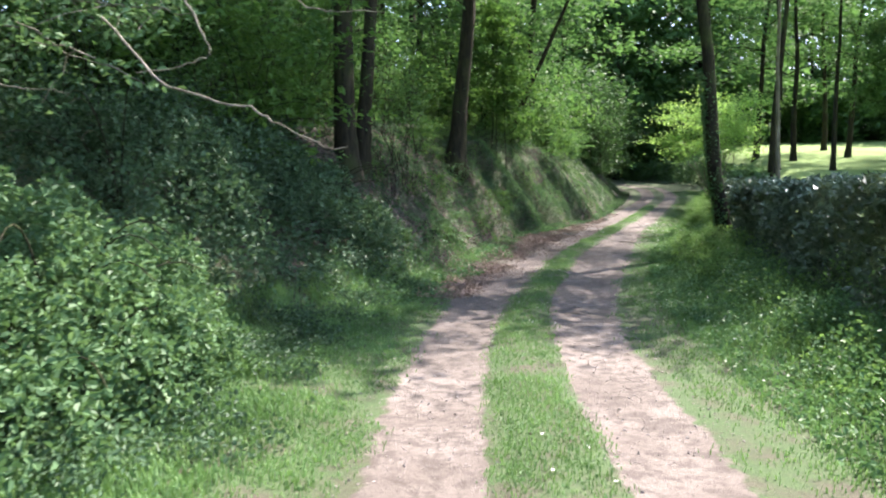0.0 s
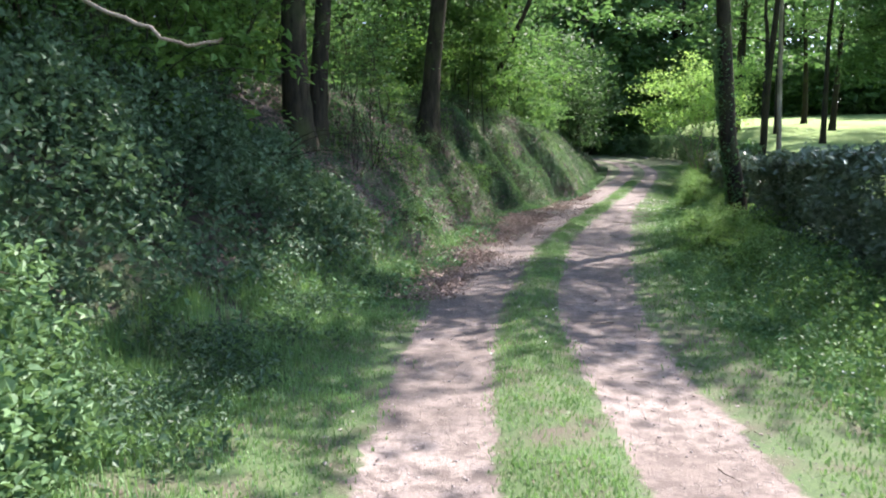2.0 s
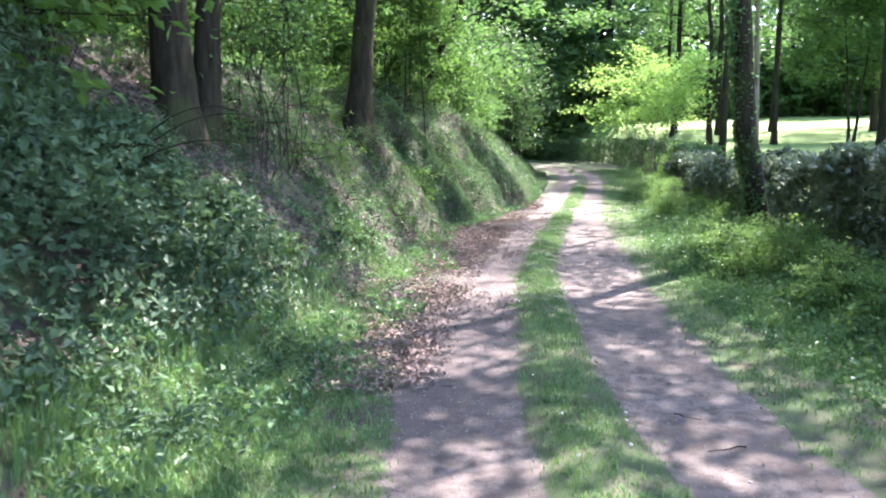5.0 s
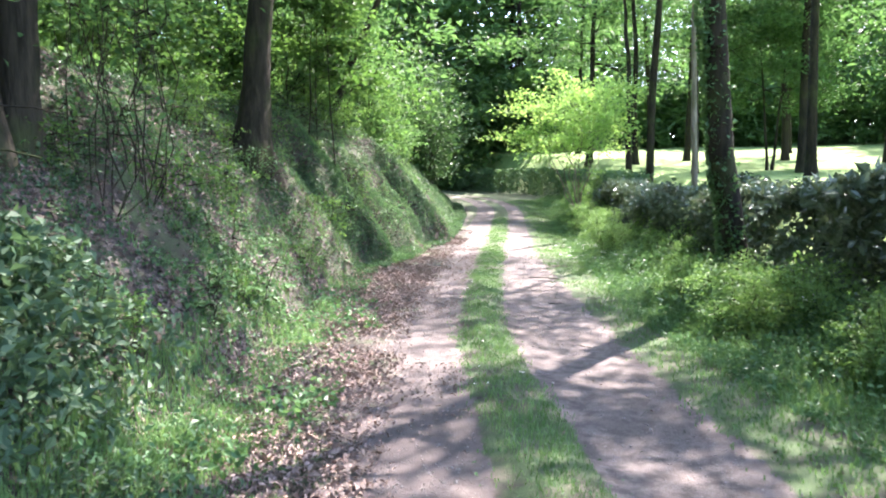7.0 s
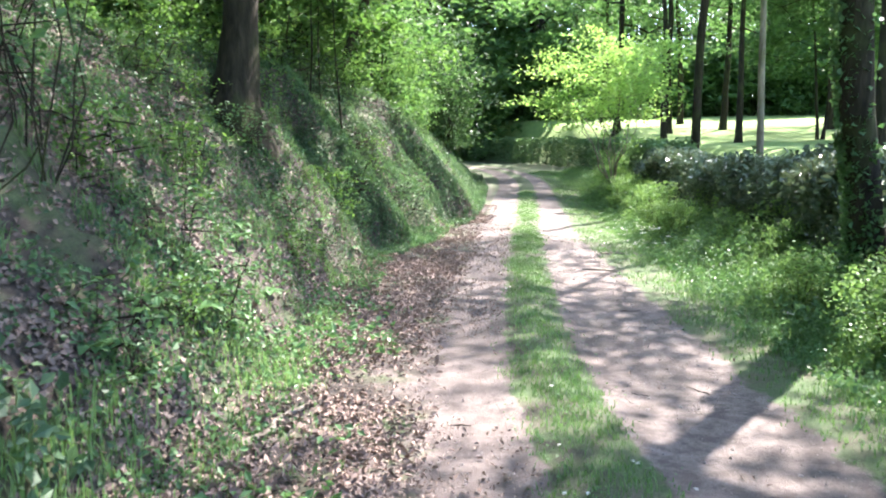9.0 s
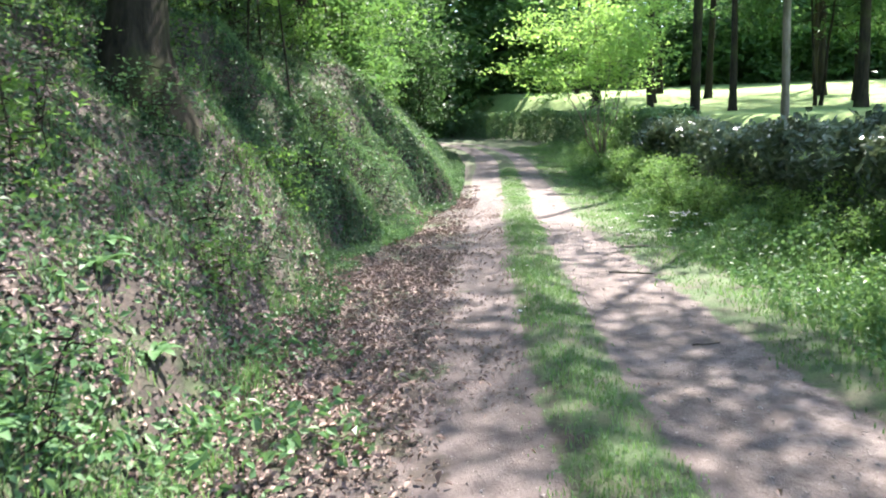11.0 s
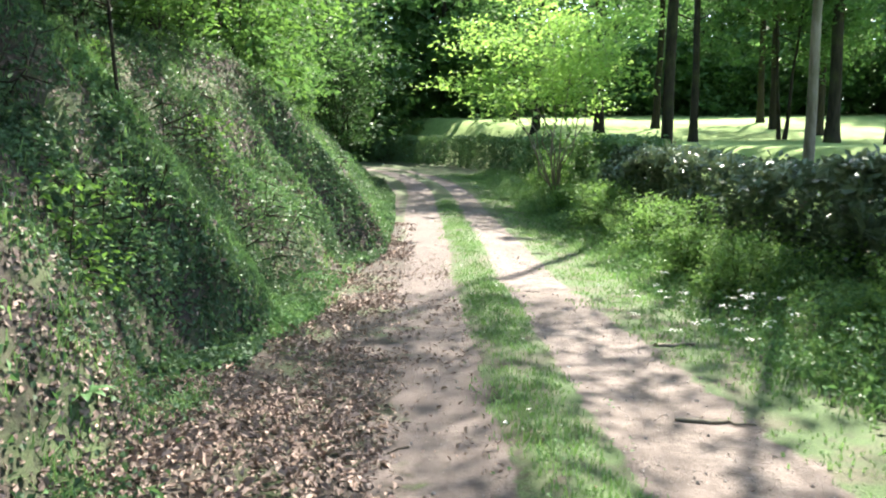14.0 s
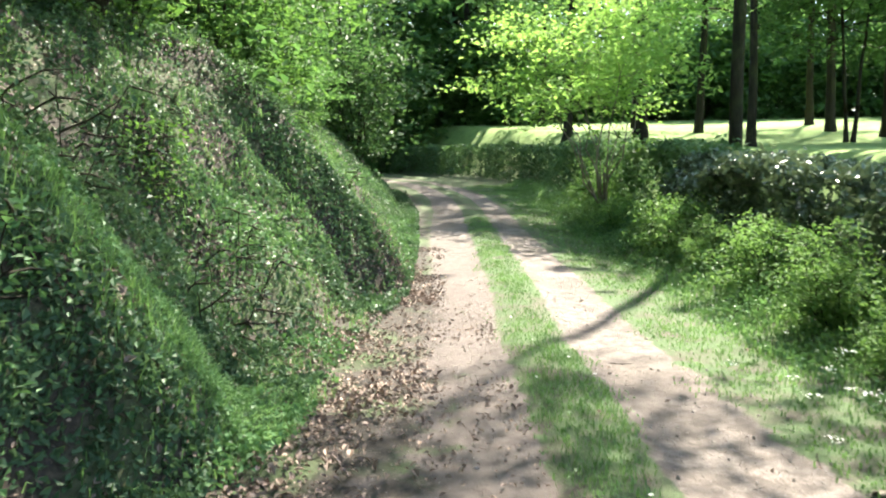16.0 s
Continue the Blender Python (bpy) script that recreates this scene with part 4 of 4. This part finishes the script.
# ---- broad-leaved plants, sticks and stones that stand out ----
def dock(x, y, leaf_count, length, seed, label, mat=None):
    """A rosette of long arched leaves."""
    g = np.random.default_rng(seed)
    ob = base("broad_leaved_plant", x, y, label, "plant", "broad-leaved plants")
    for i in range(leaf_count):
        a, L = i * 2.4 + g.uniform(-0.3, 0.3), length * g.uniform(0.7, 1.1)
        s = np.linspace(0, 1, 7)
        out, up = L * s * 0.9, L * (0.9 * s - 0.75 * s * s)
        w = L * 0.19 * np.sin(np.pi * np.clip(s, 0.04, 0.985)) ** 0.7
        mid = np.stack([out, 0 * s, up], -1)
        v = np.concatenate([mid + np.stack([0 * s, w, 0.25 * w], -1), mid, mid + np.stack([0 * s, -w, 0.25 * w], -1)])
        c, q = math.cos(a), math.sin(a)
        v = np.stack([v[:, 0] * c - v[:, 1] * q, v[:, 0] * q + v[:, 1] * c, v[:, 2] + 0.01], -1)
        f = [(k + r * 7, k + 1 + r * 7, k + 8 + r * 7, k + 7 + r * 7) for r in (0, 1) for k in range(6)]
        part("leaf", mesh_of("leaf", v, f, mat or LEAF_HERB, True), ob)


for i, (x, y, L) in enumerate([(1.62, 20.1, 0.2), (-0.14, 15.25, 0.3), (0.1, 15.6, 0.26), (0.55, 16.9, 0.23), (0.3, 17.15, 0.26), (-0.3, 14.6, 0.28), (1.2, 19.7, 0.2), (-1.1, 10.6, 0.24), (0.3, 17.5, 0.22), (2.3, 21.6, 0.18)]):
    dock(x, y, 8 + i % 3, 0.75 * L, 200 + i, "broad-leaved green plant among the dead leaves")


def stick(name, a, b, r, label, seed, category="branch"):
    g = np.random.default_rng(seed)
    ob = new(name)
    ob.matrix_world = pose(a[0], a[1], float(height(*a)))
    tagged(ob, label, category, "sticks by the track")
    xy = bend((a[0], a[1], 0), (b[0], b[1], 0), 9, 0.05, g)
    z = height(xy[:, 0], xy[:, 1]) + r * 0.8
    p = np.stack([xy[:, 0] - a[0], xy[:, 1] - a[1], z - float(height(*a))], -1)
    part("stem", mesh_of("stem", *tube(p, np.linspace(r, r * 0.5, 9), 8, 0.1, g), BARK_PALE, True), ob)
    m = p[5]
    part("side_twig", mesh_of("side_twig", *tube(bend(m, m + (0.12, 0.1, 0.05), 4, 0.01, g), (r * 0.5, r * 0.4, r * 0.3, r * 0.2), 5), BARK_PALE, True), ob)


stick("fallen_branch", (0.32, 14.55), (0.75, 15.25), 0.022, "short broken branch lying at the edge of the track", 301)
stick("fallen_branch", (0.0, 14.3), (0.3, 14.75), 0.012, "thin bare stick in the dead leaves", 302)
stick("fallen_branch", (1.75, 18.3), (2.4, 18.75), 0.010, "thin dark stick across the wheel rut", 303)
stick("fallen_branch", (5.3, 20.95), (5.6, 20.9), 0.016, "short dark stick on the edge of the grass", 306)
stick("fallen_branch", (4.4, 19.6), (4.75, 19.4), 0.012, "thin stick on the grass edge", 304)
stick("fallen_branch", (-0.6, 13.2), (-0.1, 13.7), 0.012, "thin bare stick in the weeds", 305)

hanging("hanging_branch", [(-1.9, 4.9, 3.4), (-1.37, 4.3, 2.51), (-1.31, 4.29, 2.39), (-1.23, 4.28, 2.23), (-1.37, 4.27, 2.16), (-1.64, 4.27, 2.12)], 0.009, "bare pale dead branch hanging in front of the wood")
hanging("hanging_branch", [(-2.2, 5.2, 2.6), (-1.6, 4.5, 2.1), (-1.13, 4.25, 1.95), (-1.01, 4.25, 1.94), (-0.89, 4.24, 1.85), (-0.72, 4.24, 1.77), (-0.59, 4.23, 1.72), (-0.5, 4.23, 1.73)], 0.009, "bare pale dead branch reaching towards the track")
hanging("hanging_branch", [(-1.5, 5.2, 3.2), (-0.77, 4.6, 2.54), (-0.6, 4.6, 2.51), (-0.34, 4.6, 2.52)], 0.005, "thin pale dead twig hanging down")
hanging("hanging_branch", [(-3.0, 4.4, 2.3), (-2.11, 3.85, 2.01), (-1.98, 3.85, 1.99), (-1.81, 3.85, 1.98)], 0.005, "thin pale dead twig over the bush")


def leafy_bough(a, b, count, seed):
    """A bough with side twigs and leaves along it."""
    g = np.random.default_rng(seed)
    ob = new("overhanging_bough")
    ob.matrix_world = pose(*a)
    tagged(ob, "thin leafy bough hanging out over the brambles", "branch", "overhanging boughs")
    line = bend((0, 0, 0), np.array(b) - np.array(a), 9, 0.25, g)
    wood, tips = [tube(line, np.linspace(0.022, 0.006, 9), 6, 0.05, g)], []
    for i in range(count):
        p = line[int(g.integers(1, 9))]
        q = p + g.normal(size=3) * (0.35, 0.35, 0.2)
        wood.append(tube(bend(p, q, 4, 0.05, g), (0.007, 0.005, 0.004, 0.003), 4, 0, g))
        tips += [q, (p + q) / 2]
    part("stem", mesh_of("stem", *join(wood), BARK_PALE, True), ob)
    part("foliage", mesh_of("foliage", *clumps(tips, 16, 0.13, 0.075, g, 0.4, 0.6), LEAF_BUSH), ob)


leafy_bough((-5.2, 8.0, 3.9), (-2.2, 6.3, 2.9), 34, 501)
leafy_bough((-5.0, 7.0, 3.3), (-2.7, 5.9, 2.5), 30, 502)
leafy_bough((-4.4, 8.6, 4.3), (-1.2, 7.0, 3.4), 30, 503)


def ivy_on_trunk():
    g = np.random.default_rng(17)
    z = 3.9 * g.uniform(size=2300) ** 1.35 - 0.1
    a = math.pi + g.normal(size=2300) * 0.6
    r = 0.2 + 0.12 * np.exp(-z / 0.5) + 0.05 * g.uniform(size=2300)
    x, y = -0.14 * z * np.clip(z - 0.4, 0, 1) + r * np.cos(a), -0.05 * z + r * np.sin(a) * 0.9
    return leaves(np.stack([x, y, z], -1), 0.07, 0.3, g, 0.8)


climber = base("climbing_ivy", 6.1, 16.85, "ivy climbing up the side of a leaning tree", "ivy")
part("foliage", mesh_of("foliage", *ivy_on_trunk(), LEAF_HERB), climber)


def umbels(n, seed, cx, cy, rx, ry):
    """Flat white flower heads, each of many tiny petals."""
    g = np.random.default_rng(seed)
    x, y = cx + rx * g.normal(size=n), cy + ry * g.normal(size=n)
    z = height(x, y) + g.uniform(0.2, 0.45, n)
    p = (np.stack([x, y, z], -1)[:, None] + g.normal(size=(n, 14, 3)) * np.array([0.022, 0.022, 0.006])).reshape(-1, 3)
    return leaves(p, 0.016, 0.8, g, 0.8)


add_stuff("white_umbels", join([umbels(34, 401, 5.75, 20.9, 0.35, 0.6), umbels(60, 402, 17.5, 50, 2.5, 5), umbels(14, 403, 5.2, 14.8, 0.4, 1.0)]), PETAL, "small white flower heads among the verge weeds", "flowers")
